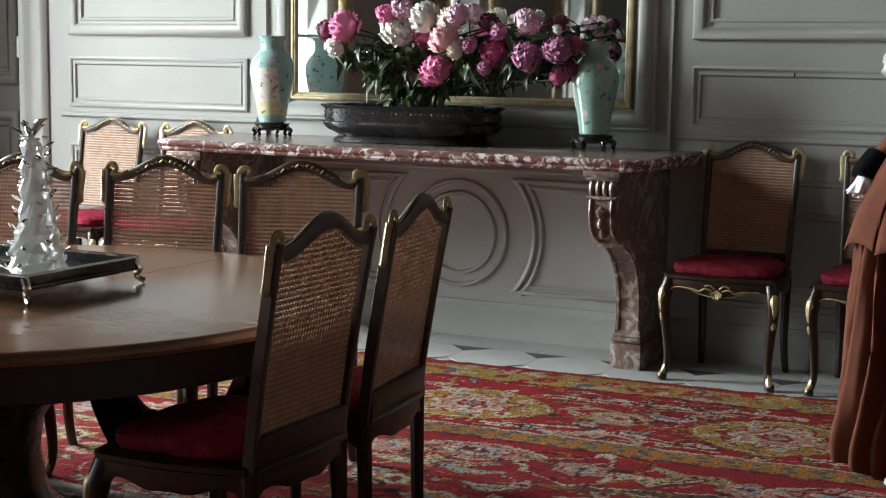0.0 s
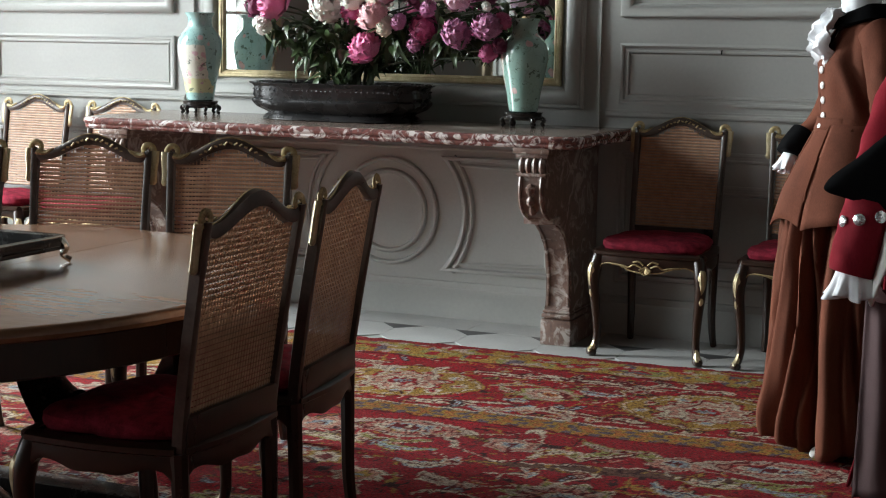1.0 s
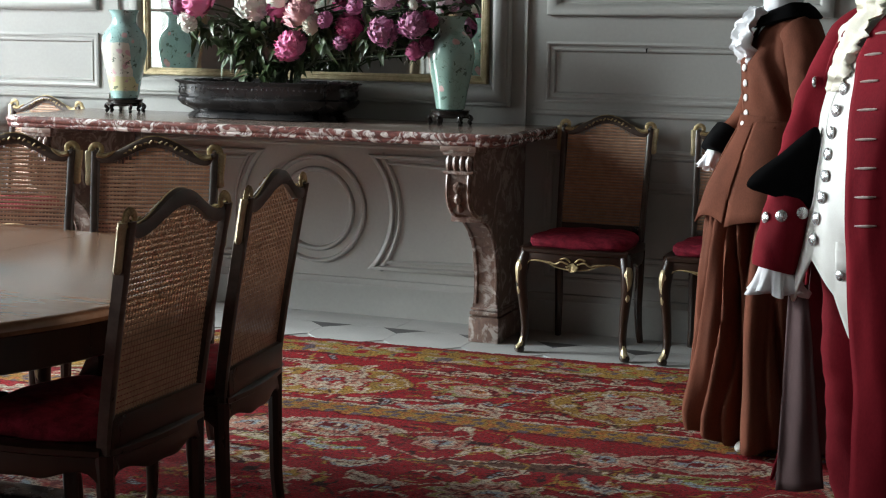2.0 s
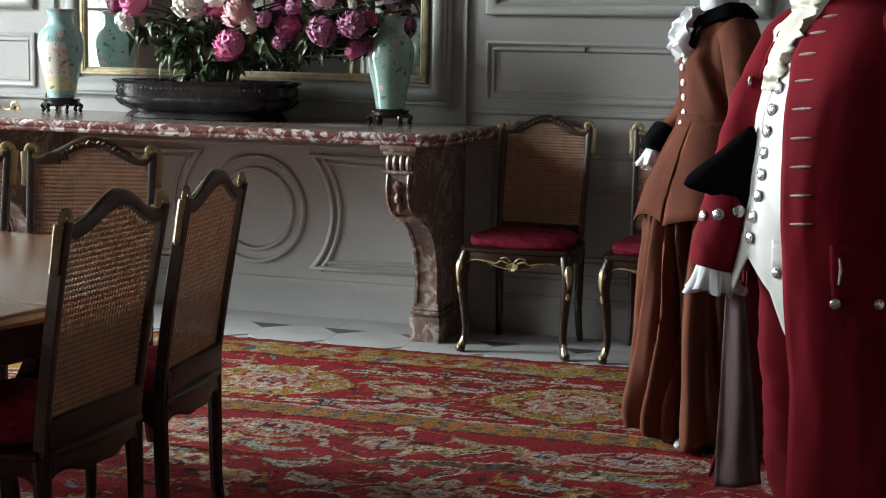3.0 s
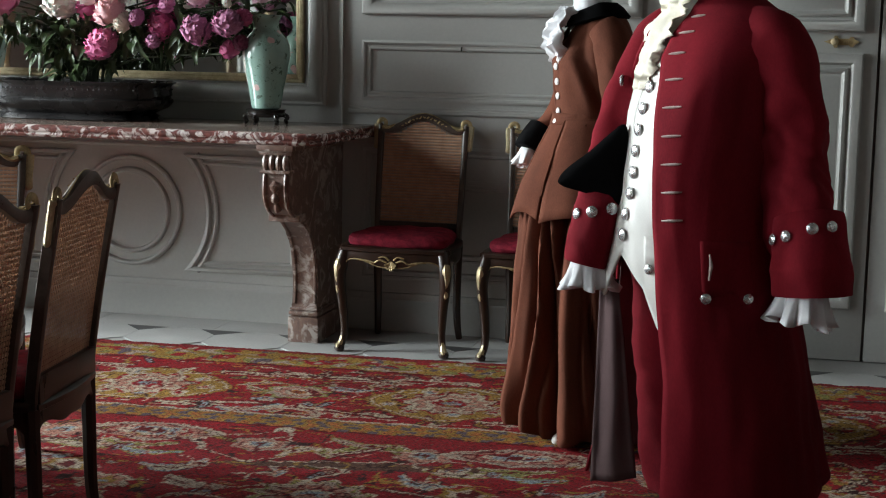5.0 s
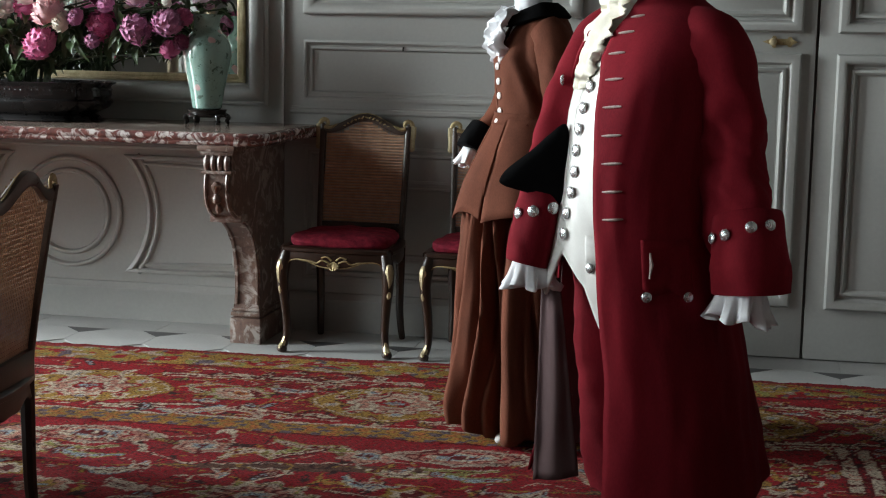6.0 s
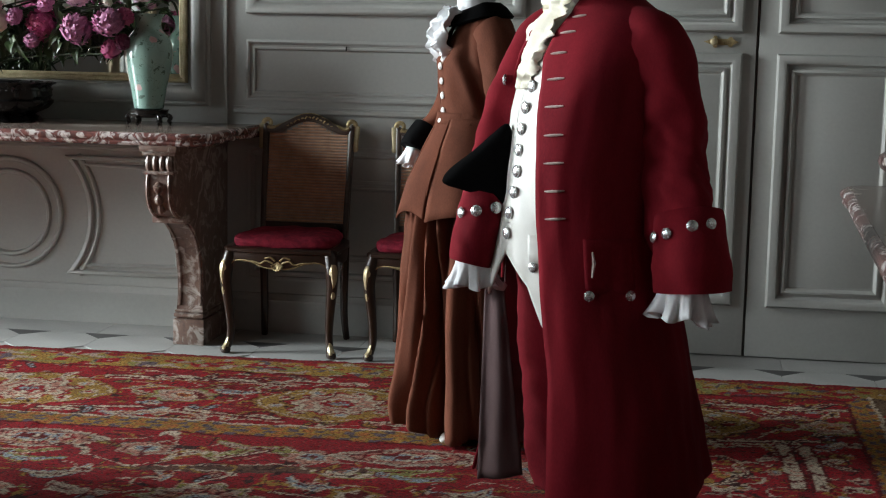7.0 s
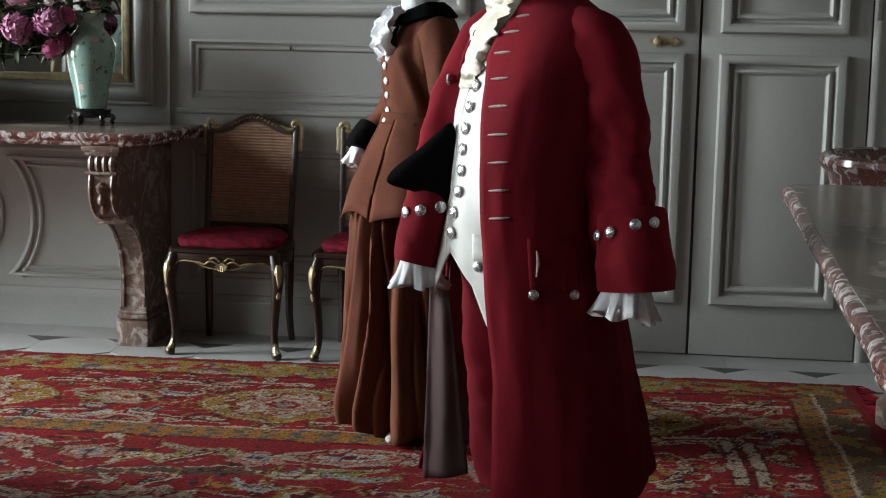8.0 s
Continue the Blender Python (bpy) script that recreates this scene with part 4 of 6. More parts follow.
def console_leg(parent, x0, flip=1):
    """Scrolled bracket leg; origin plane y = 0 at the wall, front towards -y."""
    w = 0.115
    outer, inner = (x0, x0 + w) if flip > 0 else (x0 - w, x0)
    front = [(-0.72, 0.885), (-0.725, 0.86), (-0.735, 0.80), (-0.752, 0.74), (-0.752, 0.69), (-0.735, 0.645), (-0.70, 0.61), (-0.64, 0.585), (-0.585, 0.565), (-0.52, 0.535), (-0.44, 0.475), (-0.395, 0.40), (-0.372, 0.32), (-0.366, 0.24), (-0.375, 0.17), (-0.385, 0.135), (-0.385, 0.0)]
    pts = spline([(0, a, b) for a, b in front], 3)
    outline = [(p.y, p.z) for p in pts] + [(-0.02, 0.0), (-0.02, 0.885)]
    bm = bmesh.new()
    prism(bm, outline, outer, inner, "x", bevel=0.007)
    leg = part("console_leg", bm, marble_leg, parent, "scrolled bracket leg of carved marble")
    bm = bmesh.new()
    box(bm, outer - 0.022, inner + 0.022, -0.765, -0.05, 0.862, 0.886, bevel=0.006)
    box(bm, outer - 0.012, inner + 0.012, -0.752, -0.05, 0.846, 0.863, bevel=0.004)
    part("abacus", bm, marble_leg, leg)
    for k in range(4):
        bm = bmesh.new()
        x = outer + w * (k + 0.5) / 4
        tube(bm, [(x, -0.742, 0.842), (x, -0.752, 0.825), (x, -0.752, 0.80), (x, -0.748, 0.785)], [0.010, 0.0135, 0.0135, 0.009], 8)
        part("flute", bm, marble_leg, leg)
    for dx, y0, y1, z0, z1 in ((0.008, -0.760, -0.70, 0.770, 0.784), (0.010, -0.648, -0.56, 0.560, 0.590)):
        bm = bmesh.new()
        box(bm, outer - dx, inner + dx, y0, y1, z0, z1, bevel=0.004)
        part("collar", bm, marble_leg, leg)
    # raised borders along the swelling and the shaft
    for sx in (outer + 0.012, inner - 0.012):
        bm = bmesh.new()
        tube(bm, [(sx, p.y - 0.004, p.z) for p in pts[6:22]], 0.008, 6)
        part("carved_border", bm, marble_leg, leg)
        bm = bmesh.new()
        tube(bm, [(sx, p.y - 0.003, p.z) for p in pts[26:43]], 0.007, 6)
        part("carved_border", bm, marble_leg, leg)
    for k in range(3):
        bm = bmesh.new()
        tube(bm, [(outer + w * 0.5, p.y - 0.006, p.z) for p in pts[9 + 3 * k:13 + 3 * k]], [0.006, 0.022 - 0.004 * k, 0.018, 0.004], 8)
        part("carved_leaf", bm, marble_leg, leg)
    bm = bmesh.new()
    box(bm, outer - 0.010, inner + 0.010, -0.398, -0.03, 0.120, 0.138, bevel=0.006)
    box(bm, outer - 0.006, inner + 0.006, -0.392, -0.03, 0.142, 0.152, bevel=0.004)
    box(bm, outer - 0.012, inner + 0.012, -0.400, -0.03, 0.0, 0.112, bevel=0.005)
    part("plinth", bm, marble_leg, leg)
    return leg


def build_console(label, at, half, front):
    con = thing("console_table", label, "console table", "marble console tables", at)
    out = slab_outline(half, front)
    bm = bmesh.new()
    prof = ((-0.030, -0.052), (-0.012, -0.052), (-0.004, -0.048), (0.0, -0.040), (-0.003, -0.032), (0.004, -0.026), (0.007, -0.016), (0.004, -0.006), (-0.004, -0.001), (-0.012, 0.0))
    loft(bm, [offset_ring(out, d, TOP + z) for d, z in prof])
    slab = part("marble_slab", bm, marble_red, con, "red and white veined marble slab")
    bm = bmesh.new()
    prism(bm, [(x, y) for x, y, _ in offset_ring(out, -0.014, 0)], TOP - 0.001, TOP + 0.0015)
    part("polished_top", bm, marble_top, slab, "polished purplish marble surface")
    console_leg(con, half - 0.270, 1)
    console_leg(con, -half + 0.270, -1)
    bm = bmesh.new()
    box(bm, -half + 0.30, half - 0.30, -0.06, -0.03, 0.84, 0.885)
    part("wall_bearer", bm, paint, con)
    return con


build_console("long red marble console on scrolled legs under the mirror", pose(-3.145, YW - 0.004, 0), 1.235, 0.765)
build_console("second red marble console along the end wall", pose(XR - 0.06, 3.24, 0, 0, 0, -92.4), 1.31, 1.272)

# marble basin in the corner
basin = thing("marble_basin", "round red marble basin on a pedestal in the corner", "basin")
bm = bmesh.new()
lathe(bm, [(r * 1.03, z * 1.04) for r, z in [(0.10, 0.62), (0.20, 0.66), (0.33, 0.74), (0.39, 0.82), (0.405, 0.87), (0.425, 0.885), (0.435, 0.905), (0.430, 0.925), (0.415, 0.935), (0.395, 0.930), (0.375, 0.900), (0.30, 0.84), (0.16, 0.79), (0.01, 0.775)]], 48, (1.075, 5.46, 0))
part("bowl", bm, marble_red, basin)
bm = bmesh.new()
lathe(bm, [(r * 1.03, z * 1.04) for r, z in [(0.20, 0.0), (0.20, 0.08), (0.15, 0.12), (0.10, 0.20), (0.085, 0.40), (0.10, 0.55), (0.13, 0.60), (0.12, 0.635)]], 32, (1.08, 5.46, 0))
part("pedestal", bm, marble_leg, basin)

# ---- looking glass ----
glass = thing("wall_mirror", "large gilt-framed looking glass above the marble console", "mirror")
bm = bmesh.new()
box(bm, -4.035, -2.285, YW - 0.012, YW - 0.004, 1.14, 3.50)
part("mirror_pane", bm, mirror_glass, glass, smooth=False)
bm = bmesh.new()
sweep_outline(bm, rect(-4.06, -2.258, 1.115, 3.525), [(0, 0.002), (0, 0.022), (0.006, 0.030), (0.016, 0.031), (0.022, 0.026), (0.026, 0.028), (0.034, 0.020), (0.038, 0.012)], YW)
part("gilt_frame", bm, gold, glass, "narrow gilt wooden frame")

# ---- dining table ----
TX, TY, TR, TZ = -2.692, 2.997, 0.882, 0.74
table = thing("dining_table", "polished round mahogany dining table on a carved pedestal", "table", at=pose(TX, TY, 0))
JX = 0.15
for lo, hi in ((-2, JX - 0.0012), (JX + 0.0012, 2)):
    prof = ((-0.045, -0.034), (-0.016, -0.034), (-0.004, -0.028), (0.0, -0.018), (-0.003, -0.008), (-0.010, -0.002), (-0.020, 0.0))
    rings = []
    for d, z in prof:
        r = TR + d
        ring = [(r * math.cos(2 * math.pi * i / 180), r * math.sin(2 * math.pi * i / 180)) for i in range(180)]
        ring = [(min(max(x, lo), hi), y) for x, y in ring]
        rings.append([(x, y, TZ + z) for x, y in ring])
    bm = bmesh.new()
    loft(bm, rings)
    bmesh.ops.remove_doubles(bm, verts=bm.verts, dist=1e-5)
    part("table_leaf", bm, mahogany, table)
bm = bmesh.new()
lathe(bm, [(TR - 0.075, TZ - 0.125), (TR - 0.065, TZ - 0.12), (TR - 0.065, TZ - 0.036), (TR - 0.10, TZ - 0.036), (TR - 0.10, TZ - 0.12)], 96)
part("apron", bm, walnut, table)
# black trestle: swelling column, sagging scroll bracket and a long base beam on castors
def at_room(x, y, z):
    return (x - TX, y - TY, z)


bm = bmesh.new()
lathe(bm, [(0.30, 0.035), (0.36, 0.06), (0.37, 0.11), (0.33, 0.15), (0.27, 0.20), (0.255, 0.26), (0.245, 0.34), (0.255, 0.42), (0.29, 0.47), (0.325, 0.505), (0.335, 0.535), (0.30, 0.56), (0.24, 0.60), (0.26, 0.64), (0.26, 0.70)], 40, at_room(-2.79, 2.86, 0))
part("pedestal_column", bm, ebony, table, "black swelling pedestal column")
bm = bmesh.new()
top = spline([at_room(-2.57, 3.2, 0.63), at_room(-2.545, 3.2, 0.55), at_room(-2.49, 3.2, 0.46), at_room(-2.41, 3.2, 0.40), at_room(-2.31, 3.2, 0.385), at_room(-2.20, 3.2, 0.41), at_room(-2.13, 3.2, 0.50), at_room(-2.07, 3.2, 0.62)], 5)
loft(bm, [[(p.x, p.y + a, p.z - c) for a, c in ((-0.05, 0.012), (-0.035, 0.0), (0.035, 0.0), (0.05, 0.012), (0.05, 0.14), (0.0, 0.165), (-0.05, 0.14))] for p in top])
bracket = part("scroll_bracket", bm, ebony, table, "black sagging scroll bracket")
bm = bmesh.new()
bmesh.ops.create_uvsphere(bm, u_segments=14, v_segments=9, radius=0.024, matrix=Matrix.Translation(at_room(-2.39, 3.2, 0.392)))
part("knob", bm, ebony, bracket)
bm = bmesh.new()
box(bm, -3.95 - TX, -2.28 - TX, 3.27 - TY, 3.37 - TY, 0.045, 0.120, bevel=0.010)
beam = part("base_beam", bm, ebony, table, "black base beam")
for bx in (-3.85, -2.42):
    bm = bmesh.new()
    lathe(bm, [(0.004, 0.0), (0.018, 0.004), (0.024, 0.020), (0.018, 0.036), (0.012, 0.044), (0.012, 0.047)], 14, at_room(bx, 3.30, 0.013))
    part("castor", bm, silver, beam, "small bright metal castor")

# ---- mirrored tray with crystal piece ----
tray = thing("mirrored_tray", "mirrored table plateau with silver gallery on scrolled feet", "tray")
X0, X1, Y0, Y1, ZT = -3.12, -2.452, 2.80, 3.235, TZ + 0.046
bm = bmesh.new()
box(bm, X0, X1, Y0, Y1, ZT - 0.012, ZT - 0.002, bevel=0.002)
part("tray_base", bm, bronze, tray)
bm = bmesh.new()
box(bm, X0 + 0.012, X1 - 0.012, Y0 + 0.012, Y1 - 0.012, ZT - 0.002, ZT + 0.002)
part("mirror_plate", bm, mirror_glass, tray, smooth=False)
for x0, x1, y0, y1 in ((X0, X1, Y0, Y0 + 0.010), (X0, X1, Y1 - 0.010, Y1), (X0, X0 + 0.010, Y0 + 0.010, Y1 - 0.010), (X1 - 0.010, X1, Y0 + 0.010, Y1 - 0.010)):
    bm = bmesh.new()
    box(bm, x0, x1, y0, y1, ZT - 0.002, ZT + 0.020, bevel=0.002)
    side = part("gallery", bm, bronze, tray, "dark chased silver gallery")
    bm = bmesh.new()
    tube(bm, [((x0 + x1) / 2 if x1 - x0 < 0.02 else x0, (y0 + y1) / 2 if y1 - y0 < 0.02 else y0, ZT + 0.022), ((x0 + x1) / 2 if x1 - x0 < 0.02 else x1, (y0 + y1) / 2 if y1 - y0 < 0.02 else y1, ZT + 0.022)], 0.005, 8)
    part("gallery_bead", bm, silver, side)
for x in (X0 + 0.01, X1 - 0.01):
    for y in (Y0 + 0.01, Y1 - 0.01):
        s = 1 if x > (X0 + X1) / 2 else -1
        q = 1 if y > 3 else -1
        bm = bmesh.new()
        tube(bm, spline([(x, y, ZT + 0.016), (x + s * 0.012, y + q * 0.006, ZT - 0.005), (x + s * 0.006, y + q * 0.003, ZT - 0.026), (x + s * 0.024, y + q * 0.012, TZ + 0.006)], 5), list(np.interp(np.linspace(0, 1, 16), [0, 0.4, 0.8, 1], [0.011, 0.010, 0.007, 0.008])), 8)
        part("scrolled_foot", bm, silver, tray)

centre = thing("crystal_centrepiece", "tall cut-crystal and silver table ornament on the tray", "ornament", at=pose(-2.575, 2.985, ZT + 0.003))
bm = bmesh.new()
rings = []
for z, r, lean in ((0.0, 0.066, 0), (0.012, 0.072, 0), (0.030, 0.060, 0), (0.055, 0.066, 0.001), (0.080, 0.052, 0.002), (0.100, 0.056, 0.002), (0.125, 0.043, 0.002), (0.150, 0.046, 0.001), (0.180, 0.036, 0.0), (0.205, 0.040, -0.002), (0.235, 0.029, -0.004), (0.262, 0.033, -0.006), (0.290, 0.024, -0.009), (0.315, 0.027, -0.012), (0.335, 0.016, -0.014)):
    rings.append([(lean + r * math.cos(a) * (1 + 0.22 * noise.noise(Vector((math.cos(a) * 2.2, math.sin(a) * 2.2, z * 34)))), r * math.sin(a) * (1 + 0.22 * noise.noise(Vector((math.cos(a) * 2.2, math.sin(a) * 2.2, z * 34 + 7)))), z) for a in [2 * math.pi * i / 22 + z * 6 for i in range(22)]])
loft(bm, rings)
part("crystal_body", bm, crystal, centre, "clear faceted crystal", smooth=False)
rng = random.Random(3)
for k in range(64):
    z = 0.34 * (k + rng.random()) / 64
    a = k * 2.4 + rng.uniform(-0.4, 0.4)
    r = float(np.interp(z, (0, 0.1, 0.2, 0.34), (0.064, 0.052, 0.036, 0.018)))
    bm = bmesh.new()
    d = Vector((math.cos(a), math.sin(a), rng.uniform(-0.3, 1.5))).normalized()
    p = Vector((r * math.cos(a), r * math.sin(a), z))
    side = d.cross(Vector((0, 0, 1))).normalized() * rng.uniform(-0.012, 0.012)
    L = rng.uniform(0.016, 0.030)
    tube(bm, [p, p + d * L * 0.45 + side * 0.3, p + d * L * 0.8 + side, p + d * L + side * 1.6], [0.004, rng.uniform(0.007, 0.011), 0.006, 0.001], 6, 0.45)
    part("crystal_leaf", bm, silver if k % 3 else crystal, centre)
for k in range(11):
    a = 2.4 * k + 0.4
    out, up = rng.uniform(0.025, 0.050), rng.uniform(0.345, 0.385)
    bm = bmesh.new()
    tube(bm, spline([(-0.014, 0, 0.325), (-0.014 + 0.5 * out * math.cos(a), 0.5 * out * math.sin(a), up - 0.012), (-0.014 + out * math.cos(a), out * math.sin(a), up)], 4), [0.003, 0.004, 0.006, 0.008, 0.009, 0.008, 0.006, 0.004, 0.001], 6, 0.5)
    part("silver_sprig", bm, silver, centre)

# ---- vases ----
def painted_porcelain(name, lo, hi, panel):
    mat, nt, b = material(name, 0.12)
    v = coords(nt)
    base = ramp(nt, [(0.3, lo), (0.7, hi)], noise_tex(nt, 6, 4, vec=v))
    # reserve painted on the belly: cream sky over a yellow bank, with a rose-coloured patch
    sep = nt.nodes.new("ShaderNodeSeparateXYZ")
    nt.links.new(v, sep.inputs[0])
    wav = mathn(nt, "MULTIPLY", noise_tex(nt, 25, 2, vec=v), 0.02)
    px0, px1 = panel
    inx = mathn(nt, "MULTIPLY", mathn(nt, "GREATER_THAN", mathn(nt, "ADD", sep.outputs[0], wav), px0), mathn(nt, "LESS_THAN", mathn(nt, "ADD", sep.outputs[0], wav), px1))
    inz = mathn(nt, "MULTIPLY", mathn(nt, "GREATER_THAN", mathn(nt, "ADD", sep.outputs[2], wav), 0.115), mathn(nt, "LESS_THAN", mathn(nt, "ADD", sep.outputs[2], wav), 0.345))
    field = mathn(nt, "MULTIPLY", mathn(nt, "MULTIPLY", inx, inz), mathn(nt, "LESS_THAN", sep.outputs[1], 0.0))
    paper = mixc(nt, mathn(nt, "LESS_THAN", mathn(nt, "ADD", sep.outputs[2], mathn(nt, "MULTIPLY", wav, 2)), 0.195), (0.66, 0.64, 0.56), (0.62, 0.60, 0.36))
    paper = mixc(nt, ramp(nt, [(0.56, (0, 0, 0)), (0.62, (1, 1, 1))], noise_tex(nt, 22, 2, vec=v)), paper, (0.62, 0.40, 0.44))
    base = mixc(nt, field, base, paper)
    vo = nt.nodes.new("ShaderNodeTexVoronoi")
    vo.inputs["Scale"].default_value = 17
    nt.links.new(v, vo.inputs["Vector"])
    sc = nt.nodes.new("ShaderNodeSeparateColor")
    nt.links.new(vo.outputs["Color"], sc.inputs[0])
    wob = mathn(nt, "ADD", vo.outputs["Distance"], mathn(nt, "MULTIPLY", noise_tex(nt, 60, 2, vec=v), 0.25))
    bloom = mathn(nt, "MULTIPLY", mathn(nt, "LESS_THAN", wob, 0.40), mathn(nt, "GREATER_THAN", sc.outputs[0], 0.50))
    sprig = mathn(nt, "LESS_THAN", mathn(nt, "ABSOLUTE", mathn(nt, "SUBTRACT", noise_tex(nt, 11, 3, 0.55, v), 0.5)), 0.008)
    leafs = mathn(nt, "GREATER_THAN", noise_tex(nt, 34, 3, 0.6, v), 0.62)
    c = mixc(nt, mathn(nt, "MULTIPLY", mathn(nt, "MAXIMUM", mathn(nt, "MULTIPLY", sprig, 0.3), leafs), 0.75), base, (0.055, 0.085, 0.06))
    c = mixc(nt, mathn(nt, "MULTIPLY", bloom, 0.8), c, mixc(nt, noise_tex(nt, 50, 2, vec=v), (0.62, 0.24, 0.27), (0.66, 0.50, 0.46)))
    nt.links.new(c, b.inputs["Base Color"])
    b.inputs["Coat Weight"].default_value = 0.4
    return mat


VASE = [(0.050, 0.0), (0.064, 0.006), (0.067, 0.03), (0.077, 0.09), (0.094, 0.17), (0.105, 0.235), (0.103, 0.275), (0.092, 0.305), (0.072, 0.328), (0.058, 0.345), (0.055, 0.365), (0.058, 0.390), (0.068, 0.405), (0.071, 0.410), (0.066, 0.411), (0.054, 0.39), (0.050, 0.36), (0.06, 0.33), (0.05, 0.30)]
for x, y, sc, lab, mat in ((-2.345, 6.335, 1.0, "celadon porcelain vase with pink blossoms on carved stand", painted_porcelain("celadon_with_blossom", (0.22, 0.35, 0.30), (0.30, 0.44, 0.38), (-0.13, -0.06))),
                           (-4.015, 6.335, 1.03, "turquoise porcelain vase with landscape panel on carved stand", painted_porcelain("turquoise_with_panel", (0.26, 0.44, 0.42), (0.38, 0.55, 0.52), (-0.075, 0.085)))):
    vase = thing("porcelain_vase", lab, "vase", "pair of porcelain vases", pose(x, y, TOP + 0.002))
    bm = bmesh.new()
    lathe(bm, [(r * sc, 0.066 + z * sc) for r, z in VASE], 40)
    part("vase_body", bm, mat, vase)
    bm = bmesh.new()
    lathe(bm, [(0.06, 0.032), (0.086, 0.034), (0.090, 0.042), (0.082, 0.050), (0.084, 0.060), (0.088, 0.066), (0.05, 0.066)], 32)
    stand = part("stand", bm, ebony, vase, "carved ebonised stand")
    for k in range(6):
        a = 2 * math.pi * k / 6 + 0.3
        c, s = math.cos(a), math.sin(a)
        bm = bmesh.new()
        tube(bm, spline([(0.078 * c, 0.078 * s, 0.042), (0.094 * c, 0.094 * s, 0.030), (0.082 * c, 0.082 * s, 0.014), (0.096 * c, 0.096 * s, 0.006)], 4), [0.010, 0.011, 0.011, 0.011, 0.010, 0.009, 0.008, 0.007, 0.006, 0.006, 0.007, 0.009, 0.007], 7)
        part("stand_foot", bm, ebony, stand)

# ---- bronze bowl ----
bowl = thing("bronze_jardiniere", "low lobed dark bronze planter full of cut flowers", "planter", at=pose(-3.235, 6.31, TOP + 0.002))
BOWL = [(0.40, 0.0), (0.415, 0.004), (0.395, 0.022), (0.375, 0.030), (0.385, 0.036), (0.44, 0.058), (0.462, 0.080), (0.463, 0.092), (0.450, 0.100), (0.452, 0.106), (0.458, 0.112), (0.452, 0.150), (0.458, 0.158), (0.474, 0.165), (0.478, 0.171), (0.468, 0.173), (0.44, 0.165), (0.43, 0.12), (0.30, 0.10)]


def bowl_ring(r, z, n=112):
    ring = []
    for i in range(n):
        a = 2 * math.pi * i / n
        c, s = math.cos(a), math.sin(a)
        k = 0.94 * (abs(c) ** 3.2 + abs(s) ** 3.2) ** (-1 / 3.2)
        notch = 1 - 0.075 * math.exp(-((abs(c) - 0.80) / 0.05) ** 2)
        ring.append((r * c * k * notch, r * 0.46 * s * k * notch, z))
    return ring


bm = bmesh.new()
loft(bm, [bowl_ring(r, z) for r, z in BOWL])
part("bowl_body", bm, bronze, bowl)
bm = bmesh.new()
ring = bowl_ring(0.456, 0.138)
for p in ring:
    bmesh.ops.create_icosphere(bm, subdivisions=1, radius=0.0042, matrix=Matrix.Translation(p))
part("beading", bm, bronze, bowl, "row of cast beads", kind="stuff")
# ---- peonies ----
def petal_mat(name, core, rim):
    mat, nt, b = material(name, 0.6)
    n = noise_tex(nt, 45, 3)
    nt.links.new(ramp(nt, [(0.3, core), (0.7, rim)], n), b.inputs["Base Color"])
    b.inputs["Subsurface Weight"].default_value = 0.15
    b.inputs["Subsurface Radius"].default_value = (0.02, 0.01, 0.01)
    return mat


PETALS = {"hot": petal_mat("hot_pink_petals", (0.66, 0.10, 0.30), (0.86, 0.36, 0.56)), "white": petal_mat("white_petals", (0.74, 0.72, 0.64), (0.88, 0.87, 0.82)),
          "cream": petal_mat("cream_petals", (0.70, 0.62, 0.50), (0.84, 0.79, 0.69)), "pale": petal_mat("pale_pink_petals", (0.70, 0.34, 0.38), (0.86, 0.58, 0.58)),
          "lilac": petal_mat("lilac_petals", (0.56, 0.30, 0.42), (0.80, 0.58, 0.68)), "mauve": petal_mat("mauve_petals", (0.30, 0.075, 0.19), (0.56, 0.25, 0.40)),
          "mag": petal_mat("magenta_petals", (0.34, 0.035, 0.13), (0.58, 0.14, 0.30)), "dark": petal_mat("dark_red_petals", (0.10, 0.010, 0.04), (0.22, 0.035, 0.10))}
WORDS = {"hot": "bright pink", "white": "white", "cream": "creamy white", "pale": "pale pink", "lilac": "soft lilac", "mauve": "mauve", "mag": "deep magenta", "dark": "dark red"}


